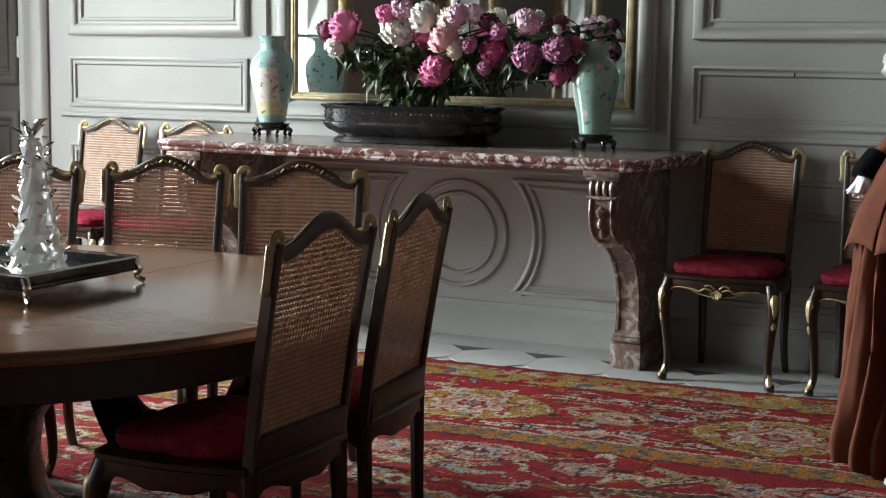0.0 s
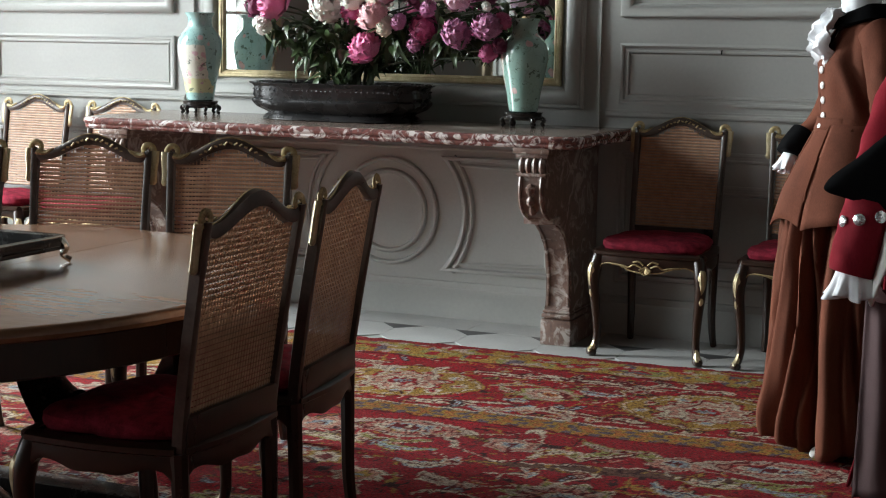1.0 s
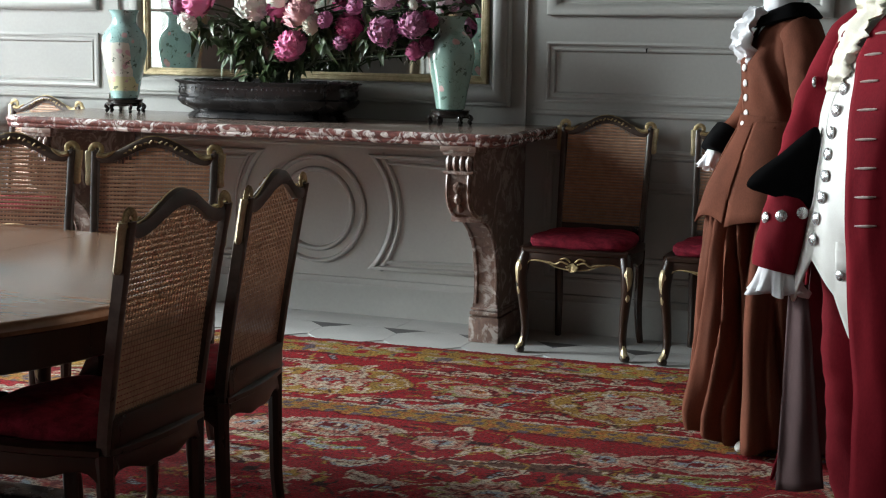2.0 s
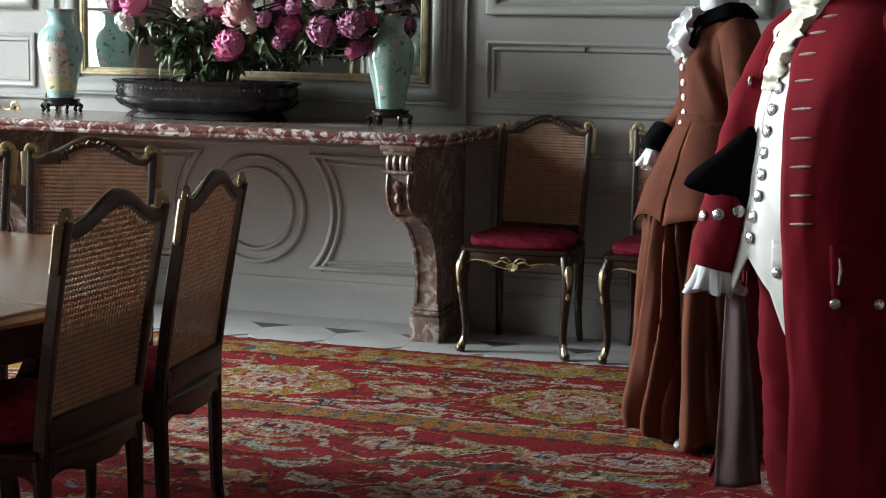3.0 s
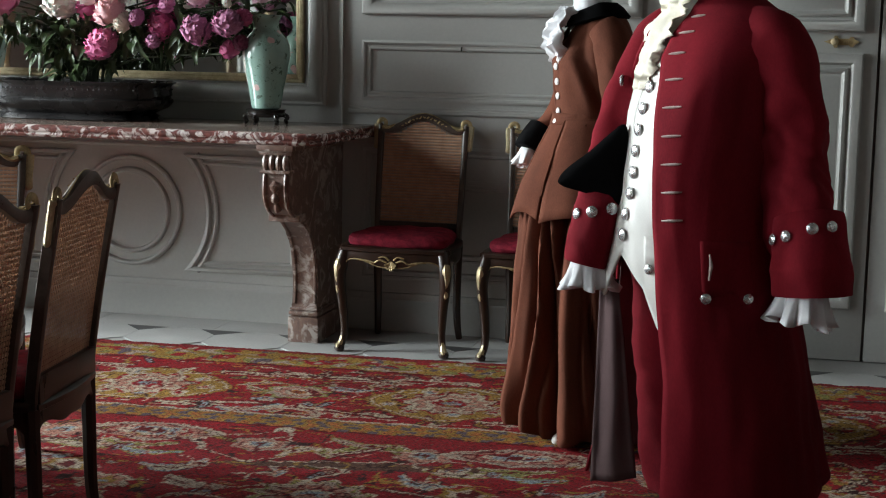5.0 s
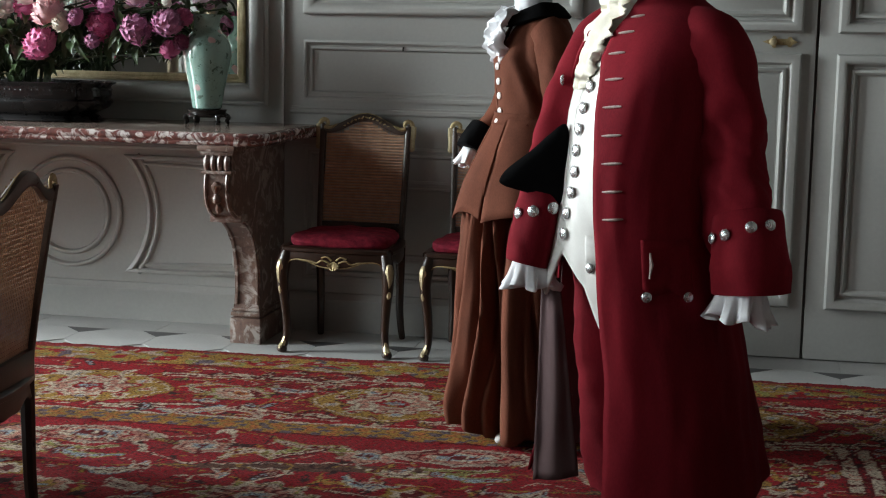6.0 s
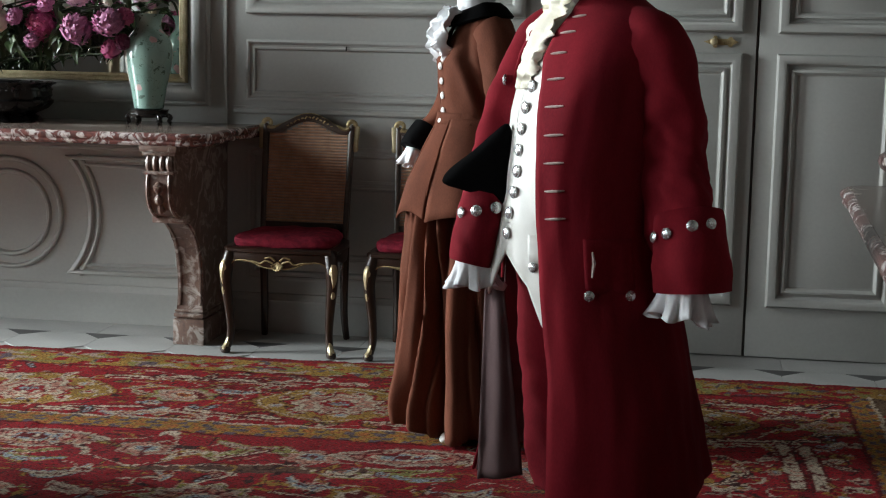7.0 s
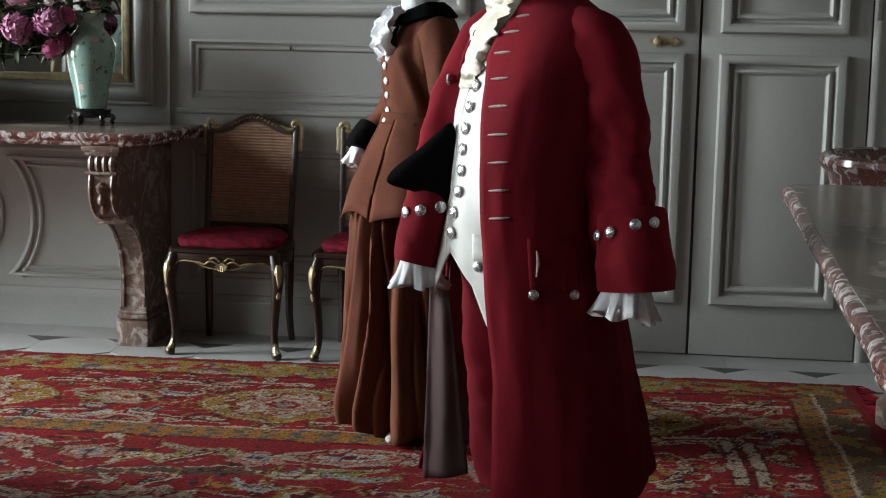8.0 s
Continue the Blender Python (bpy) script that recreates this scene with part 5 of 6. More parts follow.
def peony_mesh(seed):
    """Full double bloom of unit radius: cupped guard petals round a ball of crowded, ruffled ones."""
    rng = random.Random(seed)
    bm = bmesh.new()

    def petal(n, rad, wide, tall, lift, curl):
        t = n.cross(Vector((0.31, 0.17, 1))).normalized()
        s = t.cross(n)
        turn = rng.uniform(-0.6, 0.6)
        t, s = t * math.cos(turn) + s * math.sin(turn), s * math.cos(turn) - t * math.sin(turn)
        ph = rng.uniform(0, 6.28)
        rows = []
        for j in range(5):
            v = j / 4
            half = wide * (0.45 + 0.55 * math.sin(math.pi * min(1.0, 0.15 + 0.72 * v)))
            row = []
            for i in range(6):
                x = i / 2.5 - 1
                frill = curl * v * v * math.sin(4.2 * x + ph) + 0.4 * curl * v * v * math.sin(9 * x + 2 * ph)
                edge = tall * (v - 0.5) * (1 - 0.16 * v * x * x)
                p = n * rad + t * (x * half) + s * edge
                p = p.normalized() * (rad * (0.90 + lift * v * v) + frill)
                row.append(bm.verts.new(p))
            rows.append(row)
        for a, b in zip(rows, rows[1:]):
            for i in range(5):
                bm.faces.new((a[i], a[i + 1], b[i + 1], b[i]))

    def spread(count, top):
        for k in range(count):
            z = 1 - (1 + top) * (k + 0.5) / count
            r, a = math.sqrt(max(0.0, 1 - z * z)), k * 2.39996 + rng.uniform(-0.2, 0.2)
            yield Vector((r * math.cos(a), r * math.sin(a), z)).normalized()

    for n in spread(11, 0.85):
        petal(n, 0.98, 0.54, 0.90, 0.12, 0.08)
    for n in spread(24, 0.6):
        petal(n, 0.96, 0.38, 0.62, 0.15, 0.12)
    for n in spread(30, 0.35):
        petal(n, 0.90, 0.28, 0.46, 0.20, 0.14)
    bmesh.ops.create_icosphere(bm, subdivisions=2, radius=0.74)
    return bm


flowers = thing("peony_arrangement", "large loose bunch of pink, white and mauve peonies", "flowers", at=pose(0, 0, 0))
BLOOMS = [(-3.52, 1.47, 0.069, "hot"), (-3.58, 1.37, 0.043, "white"), (-3.66, 1.45, 0.048, "dark"), (-3.24, 1.55, 0.052, "lilac"), (-3.31, 1.52, 0.047, "hot"), (-3.28, 1.45, 0.073, "white"), (-3.13, 1.44, 0.062, "mag"), (-3.11, 1.51, 0.067, "white"), (-2.99, 1.5, 0.056, "cream"), (-3.01, 1.41, 0.064, "pale"), (-2.95, 1.37, 0.041, "cream"), (-3.07, 1.27, 0.07, "hot"), (-2.94, 1.52, 0.049, "lilac"), (-2.79, 1.36, 0.066, "mag"), (-2.82, 1.49, 0.043, "dark"), (-2.75, 1.45, 0.038, "mauve"), (-2.62, 1.34, 0.063, "mauve"), (-2.61, 1.49, 0.055, "lilac"), (-2.56, 1.52, 0.025, "white"), (-2.47, 1.37, 0.06, "mauve"), (-2.42, 1.4, 0.037, "mag"), (-2.48, 1.5, 0.03, "dark"), (-2.47, 1.46, 0.022, "white"), (-2.48, 1.26, 0.04, "mag"), (-2.43, 1.29, 0.035, "dark"), (-2.88, 1.39, 0.036, "mauve"), (-2.82, 1.29, 0.03, "mauve"), (-3.62, 1.5, 0.024, "dark")]
rng = random.Random(8)
for k, (x, z, r, kind) in enumerate(BLOOMS):
    bm = peony_mesh(20 + k)
    m = pose(x, 6.20 + (0.05 if kind in ("dark", "mag") else rng.uniform(-0.03, 0.03)), z, rng.uniform(20, 75), rng.uniform(-35, 35), rng.uniform(0, 360)) @ Matrix.Diagonal((r * 1.10, r * 1.10, r * 1.02, 1))
    bmesh.ops.transform(bm, matrix=m, verts=bm.verts)
    part("peony", bm, PETALS[kind], flowers, WORDS[kind] + " double peony bloom")
leaf_mat = simple("peony_leaf", (0.016, 0.034, 0.012), (0.060, 0.095, 0.032), 0.42, scale=30, grain=160)
stem_mat = simple("green_stem", (0.018, 0.034, 0.012), (0.045, 0.07, 0.025), 0.5)
bm = bmesh.new()
for k, (x, z, r, kind) in enumerate(BLOOMS):
    tube(bm, spline([(-3.20 + (x + 3.20) * 0.12, 6.30, 1.03), (-3.20 + (x + 3.20) * 0.30, 6.29, 1.03 + (z - 1.03) * 0.74), (x, 6.24, z - r * 0.4)], 5), 0.0045, 5)
part("stem", bm, stem_mat, flowers, "thin green stems", kind="stuff")
leaf_forms = []
for k in range(4):
    bm = bmesh.new()
    rows = []
    for j in range(7):
        v = j / 6
        w = 0.31 * math.sin(math.pi * min(1, 0.06 + 0.94 * v) ** 0.8) * (1 - 0.15 * k)
        z = 0.25 * math.sin(v * 2.2 + k * 0.4) - 0.18 * v * v * (k + 1)
        rows.append([bm.verts.new((s * w, v, z + abs(s) * w * 0.5)) for s in (-1, -0.5, 0, 0.5, 1)])
    for a, b in zip(rows, rows[1:]):
        for i in range(4):
            bm.faces.new((a[i], a[i + 1], b[i + 1], b[i]))
    me = bpy.data.meshes.new("leaf")
    bm.to_mesh(me)
    bm.free()
    me.materials.append(leaf_mat)
    for p in me.polygons:
        p.use_smooth = True
    leaf_forms.append(me)
CLUMPS = [(-3.46, 1.31, 0.14, 0.07, 60), (-3.34, 1.24, 0.10, 0.09, 60), (-3.20, 1.28, 0.10, 0.10, 46), (-3.23, 1.13, 0.07, 0.07, 50), (-3.12, 1.20, 0.10, 0.06, 40), (-2.80, 1.29, 0.17, 0.05, 90), (-2.60, 1.29, 0.12, 0.045, 60), (-2.93, 1.34, 0.10, 0.07, 50), (-2.62, 1.41, 0.18, 0.06, 44), (-3.60, 1.31, 0.05, 0.035, 8)]
for cx, cz, wx, wz, count in CLUMPS:
    for k in range(count):
        L = rng.uniform(0.05, 0.105)
        out = 1 if rng.random() < 0.5 + (cx + 3.1) else -1
        m = pose(cx + rng.uniform(-wx, wx), 6.30 + rng.uniform(-0.09, 0.07), cz + rng.uniform(-wz, wz) + 0.02, rng.uniform(-75, 30), rng.uniform(-30, 30), rng.uniform(0, 360)) @ Matrix.Diagonal((L, L, L, 1))
        ob = new("leaf", leaf_forms[k % 4])
        ob.parent = flowers
        ob.matrix_basis = m


# ---- costumes on stands ----
def interp(table, z):
    """Row of a table of (z, values...) at a height."""
    t = sorted(table)
    zs = [r[0] for r in t]
    return [float(np.interp(z, zs, [r[i] for r in t])) for i in range(1, len(t[0]))]


def garment(bm, rows_z, span, shape, cols=48, closed=False):
    """Sheet of cloth: for each height, points round the body between two angles from the front."""
    rows = []
    for z in rows_z:
        a0, a1 = span(z)
        rows.append([shape(a0 + (a1 - a0) * i / cols, z) for i in range(cols if closed else cols + 1)])
    loft(bm, rows, cap=False, closed=closed)


def cloth_part(name, bm, mat, parent, label="", thick=0.006):
    ob = part(name, bm, mat, parent, label)
    ob.data.set_sharp_from_angle(angle=radians(80))
    mod = ob.modifiers.new("cloth", "SOLIDIFY")
    mod.thickness, mod.offset = thick, 0
    return ob


def button(parent, p, normal, r, mat=None):
    bm = bmesh.new()
    lathe(bm, [(r * 0.6, 0.0), (r, 0.0015), (r, r * 0.30), (r * 0.72, r * 0.52), (r * 0.3, r * 0.62), (0.0004, r * 0.64)], 12)
    q = Vector(normal).to_track_quat("Z", "Y").to_matrix().to_4x4()
    bmesh.ops.transform(bm, matrix=Matrix.Translation(p) @ q, verts=bm.verts)
    return part("button", bm, mat or button_silver, parent)


def sleeve(name, pts, radii, mat, parent, label="", wrinkle=0.006, n=36):
    pts = spline(pts, 12)
    rr = np.interp(np.linspace(0, 1, len(pts)), np.linspace(0, 1, len(radii)), radii)
    bm = bmesh.new()
    rings, side = [], None
    for i, p in enumerate(pts):
        d = (pts[min(i + 1, len(pts) - 1)] - pts[max(i - 1, 0)]).normalized()
        side = d.cross(Vector((0, 1, 0))).normalized() if side is None else (side - d * side.dot(d)).normalized()
        up = side.cross(d)
        ring = []
        for k in range(n):
            a = 2 * math.pi * k / n
            wr = wrinkle * (min(1.0, max(0.12, (i / len(pts) - 0.12) / 0.3)) if name == "sleeve" else 1.0)
            r = float(rr[i]) + wr * 0.9 * math.sin(3 * a + 1.0 + i * 0.05) * min(1.0, i / 14) + wr * 0.5 * math.sin(2 * a + i * 0.17) + wr * 1.1 * noise.noise(Vector((p.z * 30 + math.sin(a) * 2.2, math.cos(a) * 1.6, p.x * 8))) + wr * 1.3 * noise.noise(p * 9 + Vector((math.cos(a), math.sin(a), 0)) * 1.4)
            ring.append(p + r * (math.cos(a) * side + math.sin(a) * up))
        rings.append(ring)
    loft(bm, rings)
    ob = part(name, bm, mat, parent, label)
    ob.data.set_sharp_from_angle(angle=radians(80))
    return ob


def ruffle(name, centre, axis, r0, r1, length, mat, parent, waves=9, label="", seed=0):
    """Gathered frill that opens along an axis."""
    bm = bmesh.new()
    rows = []
    for j in range(7):
        v = j / 6
        row = []
        for i in range(96):
            a = 2 * math.pi * i / 96
            amp = v * v * 0.26
            r = (r0 + (r1 - r0) * v) * (1 + amp * math.sin(waves * a + seed) + 0.4 * amp * math.sin((waves * 2 + 1) * a + 1 + seed))
            z = length * v * (1 + 0.10 * math.sin(waves * a * 0.5 + 2))
            row.append((r * math.cos(a), r * math.sin(a) * 0.8, z))
        rows.append(row)
    loft(bm, rows, cap=False)
    q = Vector(axis).to_track_quat("Z", "Y").to_matrix().to_4x4()
    bmesh.ops.transform(bm, matrix=Matrix.Translation(centre) @ q, verts=bm.verts)
    return cloth_part(name, bm, mat, parent, label, 0.002)


def dress_form(label, at, rings, pole_top):
    """Plain white form: neck and torso core on a pole and round foot, as one shape."""
    bm = bmesh.new()
    lathe(bm, [(0.15, 0.0), (0.15, 0.010), (0.03, 0.018), (0.016, 0.03), (0.016, pole_top)], 24)
    loft(bm, [[(a * math.sin(t), -b * math.cos(t) + dy, z) for t in [2 * math.pi * i / 28 for i in range(28)]] for z, a, b, dy in rings])
    ob = part("mannequin", bm, mannequin_skin)
    ob.matrix_basis = at
    return tagged(ob, label, "mannequin")


# gentleman
GX, GY, GT = -0.229, 3.50, -50.0
G = pose(GX, GY, 0, 0, 0, GT)
GI = G.to_3x3().inverted()


def gw(dx, dy, z):
    """Local place of an offset in room directions from the gentleman's centre."""
    p = GI @ Vector((dx, dy, 0))
    return (p.x, p.y, z)


COAT = [(1.455, 0.066, 0.070, 0.01), (1.425, 0.105, 0.085, 0.01), (1.395, 0.165, 0.105, 0.01), (1.360, 0.200, 0.125, 0.0), (1.30, 0.218, 0.150, -0.005), (1.18, 0.214, 0.174, -0.020), (1.05, 0.204, 0.184, -0.030), (0.95, 0.210, 0.188, -0.030), (0.80, 0.232, 0.200, -0.020), (0.60, 0.275, 0.225, 0.01), (0.40, 0.318, 0.262, 0.02), (0.25, 0.345, 0.285, 0.025)]
NEAR = [(1.46, 34), (1.42, 11), (1.36, 5), (1.30, 4), (1.25, 9), (1.18, 15), (1.05, 22), (0.90, 25), (0.60, 28), (0.25, 31)]
FAR = [(1.46, -55), (1.42, -34), (1.30, -31), (1.235, -38), (1.18, -46), (1.05, -58), (0.90, -66), (0.60, -66), (0.25, -60)]


def coat_point(deg, z, out=0.0):
    a, b, dy = interp(COAT, z)
    t = radians(deg)
    fold = max(0.0, (1.0 - z)) * 0.045 * math.sin(5.2 * t + 1.2) * (1.3 if abs(deg) > 45 else 0.35)
    # slack in the cloth: long drags down the skirts, short creases round the waist
    slack = 0.034 * noise.noise(Vector((math.sin(t) * 4.5, math.cos(t) * 4.5, z * 1.6))) + 0.024 * noise.noise(Vector((math.sin(t) * 9 + z * 3, math.cos(t) * 9, z * 7))) + 0.012 * noise.noise(Vector((math.sin(t) * 22, math.cos(t) * 22, z * 5)))
    k = 1 + fold + slack * min(1.0, max(0.15, (1.40 - z) / 0.2))
    # flat front that breaks sharply into the side; the back skirts hang in closer than the fronts
    k *= 1 + 0.11 * min(1.0, max(0.0, (1.38 - z) / 0.12)) * math.exp(-(((deg - 38) if deg < 180 else 180) / 24) ** 2)
    k *= 1 - 0.17 * min(1.0, max(0.0, (0.95 - z) / 0.6)) * math.exp(-((deg % 360 - 140) / 55) ** 2)
    return Vector(((a + out) * k * math.sin(t), -(b + out) * k * math.cos(t) + dy, z))


def coat_span(z):
    return 360 + interp(FAR, z)[0], interp(NEAR, z)[0]


coat = thing("frock_coat", "long crimson wool frock coat with silver buttons on a stand", "coat", at=G)
zs = [1.455, 1.44, 1.425, 1.41, 1.395, 1.375, 1.355, 1.33] + [1.30 - 0.03 * j for j in range(36)]


def hem(deg, z):
    """Coat surface whose lowest rows dip towards the back."""
    p = coat_point(deg, z)
    low = max(0.0, (0.6 - z) / 0.3)
    p.z += 0.12 * low * (0.5 - 0.5 * math.cos(radians(deg)))
    return p


bm = bmesh.new()
garment(bm, zs, coat_span, hem, 90)
body = cloth_part("coat_body", bm, cloth_red, coat, "crimson wool coat body, worn open")
bm = bmesh.new()


def inner(deg, z):
    p = hem(deg, z)
    return Vector((p.x * 0.965, p.y * 0.965, p.z + 0.002))


garment(bm, [z for z in zs if z < 1.2], coat_span, inner, 90)
cloth_part("coat_lining", bm, cloth_grey, coat, "taupe cloth lining", 0.002)
bm = bmesh.new()
rows = []
for j in range(24):
    v = j / 23
    z = 0.80 - 0.49 * v
    x0, x1 = -0.240 - 0.010 * v, -0.195 + 0.056 * v
    row = []
    for i in range(13):
        u = i / 12
        wave = 0.012 * math.sin(u * 7.5 + 0.6) * (0.3 + 0.7 * v) + 0.008 * noise.noise(Vector((u * 3, v * 4, 1.5)))
        row.append(gw(x0 + (x1 - x0) * u, -0.02 - 0.040 * u + wave, z + 0.03 * u * v))
    rows.append(row)
loft(bm, rows, cap=False, closed=False)
cloth_part("turned_skirt", bm, cloth_grey, coat, "taupe lining of the turned-out skirt", 0.004)
bm = bmesh.new()
rows = []
for k in range(25):
    t = radians(-100 + 200 * k / 24 + 180)
    rows.append([Vector((r * math.sin(t), -r * math.cos(t) + 0.012, z)) for r, z in ((0.074, 1.43), (0.076, 1.46), (0.070, 1.485), (0.062, 1.488), (0.060, 1.45))])
loft(bm, rows)
part("standing_collar", bm, cloth_red, coat)
for k, z in enumerate((1.385, 1.350, 1.305, 1.250, 1.192, 1.132, 1.073, 1.014, 0.955)):
    a0 = interp(NEAR, z)[0]
    bm = bmesh.new()
    tube(bm, [coat_point(a0 + d, z + 0.0004 * d, 0.005) for d in (6, 8.5, 11, 13.5, 16, 18)], [0.0015, 0.0026, 0.0032, 0.0032, 0.0026, 0.0015], 6)
    part("braid_loop", bm, braid, body, "silver braid buttonhole")
for k, z in enumerate((1.245, 1.180, 1.115, 1.055, 0.995, 0.94)):
    p = coat_point(interp(FAR, z)[0] - 1, z, 0.017)
    button(body, p, (p.x, p.y, 0), 0.0135)
# pocket flap
bm = bmesh.new()
rows = []
for z in (0.920, 0.90, 0.87, 0.835, 0.815):
    rows.append([coat_point(51 + 30 * i / 14, z - (0.012 * abs(math.sin(math.pi * i / 7)) if z < 0.82 else 0), 0.004) for i in range(15)])
loft(bm, rows, cap=False, closed=False)
flap = cloth_part("pocket_flap", bm, cloth_red, body, "", 0.004)
for d in (53, 77):
    p = coat_point(d, 0.800, 0.004)
    button(flap, p, (p.x, p.y, 0), 0.0115)
bm = bmesh.new()
tube(bm, [coat_point(56, 0.895, 0.014), coat_point(56.5, 0.87, 0.014), coat_point(55, 0.840, 0.014)], [0.002, 0.0045, 0.002], 6)
part("braid_loop", bm, braid, flap)
# arms
arm_n = sleeve("sleeve", [gw(0.045, -0.060, 1.362), gw(0.118, -0.120, 1.325), gw(0.170, -0.145, 1.22), gw(0.186, -0.150, 1.08), gw(0.200, -0.185, 0.97), gw(0.218, -0.212, 0.86)], [0.050, 0.080, 0.075, 0.068, 0.066, 0.062], cloth_red, coat, "near sleeve of crimson wool", 0.011)
cuff = sleeve("cuff", [gw(0.214, -0.190, 0.975), gw(0.220, -0.205, 0.93), gw(0.228, -0.215, 0.87), gw(0.232, -0.220, 0.815)], [0.072, 0.078, 0.086, 0.080], cloth_red, arm_n, "deep turned-back crimson cuff", 0.003)
for ang, z in ((-152, 0.930), (-124, 0.942), (-86, 0.962), (-58, 0.966)):
    d = Vector((math.cos(radians(ang)), math.sin(radians(ang)), 0))
    loc = Vector(gw(0.217 + 0.081 * d.x, -0.197 + 0.081 * d.y, z))
    nn = GI @ d
    button(cuff, loc, (nn.x, nn.y, 0.1), 0.0125)
ruffle("wrist_ruffle", gw(0.214, -0.226, 0.840), (GI @ Vector((-0.12, -0.12, -1))), 0.050, 0.068, 0.084, linen, arm_n, 10, "white gathered linen wrist frill", 1)
arm_f = sleeve("sleeve", [gw(-0.075, 0.105, 1.375), gw(-0.130, 0.105, 1.33), gw(-0.185, 0.06, 1.20), gw(-0.220, 0.03, 1.08), gw(-0.240, -0.02, 0.97), gw(-0.262, -0.05, 0.87)], [0.055, 0.072, 0.066, 0.058, 0.054, 0.050], cloth_red, coat, "far sleeve of crimson wool")
cuff = sleeve("cuff", [gw(-0.240, -0.03, 0.985), gw(-0.248, -0.04, 0.94), gw(-0.258, -0.05, 0.88), gw(-0.268, -0.055, 0.83)], [0.056, 0.059, 0.058, 0.050], cloth_red, arm_f, "deep turned-back crimson cuff", 0.0025)
for ang in (-140, -100, -60):
    d = Vector((math.cos(radians(ang)), math.sin(radians(ang)), 0))
    nn = GI @ d
    button(cuff, Vector(gw(-0.243 + 0.062 * d.x, -0.035 + 0.062 * d.y, 0.955 + 0.008 * (ang + 100) / 40)), (nn.x, nn.y, 0.1), 0.0135)
ruffle("wrist_ruffle", gw(-0.264, -0.055, 0.842), (GI @ Vector((0.0, -0.1, -1))), 0.038, 0.058, 0.066, linen, arm_f, 9, "white gathered linen wrist frill", 2)

# waistcoat
vest = thing("waistcoat", "ivory satin waistcoat with silver buttons under the coat", "waistcoat", at=G)
VBOT = [(-130, 0.83), (-60, 0.81), (-38, 0.80), (-24, 0.782), (-17, 0.765), (-8, 0.868), (11, 0.800), (22, 0.715), (34, 0.685), (40, 0.70), (70, 0.82)]


def vest_point(deg, v, out=0.0):
    zb = float(np.interp(deg, [r[0] for r in VBOT], [r[1] for r in VBOT]))
    z = 1.435 + (zb - 1.435) * v
    a, b, dy = interp(COAT, z)
    t = radians(deg)
    # the free front skirt on the far side swings clear of the body
    out += 0.030 * min(1.0, max(0.0, (1.0 - z) / 0.22)) * min(1.0, max(0.0, (12 - deg) / 30)) - 0.014
    out += 0.0075 * noise.noise(Vector((deg * 0.06 + z * 3, z * 9, 3.0))) * min(1.0, max(0.0, (1.25 - z) / 0.2))
    return Vector(((a + out) * math.sin(t), -(b + out) * math.cos(t) + dy, z))


def vest_z(deg, z, out=0.0):
    zb = float(np.interp(deg, [r[0] for r in VBOT], [r[1] for r in VBOT]))
    return vest_point(deg, (z - 1.435) / (zb - 1.435), out)


bm = bmesh.new()
loft(bm, [[vest_point(-130 + 200 * i / 160, j / 32) for i in range(161)] for j in range(33)], cap=False, closed=False)
vb = cloth_part("waistcoat_body", bm, satin, vest, "ivory satin fronts with pointed hem")
bm = bmesh.new()
tube(bm, [vest_z(float(np.interp(z, (0.87, 0.92, 1.07), (-10, -17, -13))), z, 0.003) for z in [1.36 - 0.03 * j for j in range(17)]], 0.0016, 5)
part("front_edge", bm, satin, vb)
for k in range(8):
    z = 1.235 - 0.325 * k / 7
    p = vest_z(float(np.interp(z, (0.915, 1.0, 1.23), (-8, -4, -4))), z, 0.004)
    button(vb, p, (p.x, p.y, 0), 0.0140)
bm = bmesh.new()
loft(bm, [[vest_z(13 + 13 * i / 8, z, 0.003) for i in range(9)] for z in (0.915, 0.895, 0.875, 0.855)], cap=False, closed=False)
vflap = cloth_part("pocket_flap", bm, satin, vb, "", 0.004)
p = vest_z(17, 0.845, 0.004)
button(vflap, p, (p.x, p.y, 0), 0.0115)
# shirt with lace jabot
shirt = thing("lace_jabot", "cream lace jabot and white linen neckcloth", "neckwear", at=G)
bm = bmesh.new()
lathe(bm, [(0.060, 1.40), (0.062, 1.44), (0.058, 1.47), (0.060, 1.50), (0.050, 1.50)], 28, (0, -0.005, 0), 1, 1.05, 9, 0.03)
part("neckcloth", bm, linen, shirt)
bm = bmesh.new()
rows = []
for j in range(40):
    v = j / 39
    z = 1.445 - 0.215 * v
    base = -16 - 2 * v
    w = (34 + 5 * math.sin(j * 0.85) + 4 * math.sin(j * 1.9 + 1)) * (1 - 0.55 * v)
    a, b, dy = interp(COAT, min(z, 1.40))
    row = []
    for i in range(9):
        u = i / 8 - 0.5
        t = radians(base + w * u * 1.6)
        o = 0.022 + 0.006 * math.sin(i * 1.5 + j * 0.16) + 0.003 * math.sin(i * 3.1 - j * 0.3) - 0.018 * v
        row.append(((a * 0.9 + o) * math.sin(t), -(b * 0.95 + o) * math.cos(t) + dy, z + 0.004 * math.sin(i * 1.9 + j * 0.5)))
    rows.append(row)
loft(bm, rows, cap=False, closed=False)
cloth_part("lace_frill", bm, lace, shirt, "ruffled cream lace", 0.002)
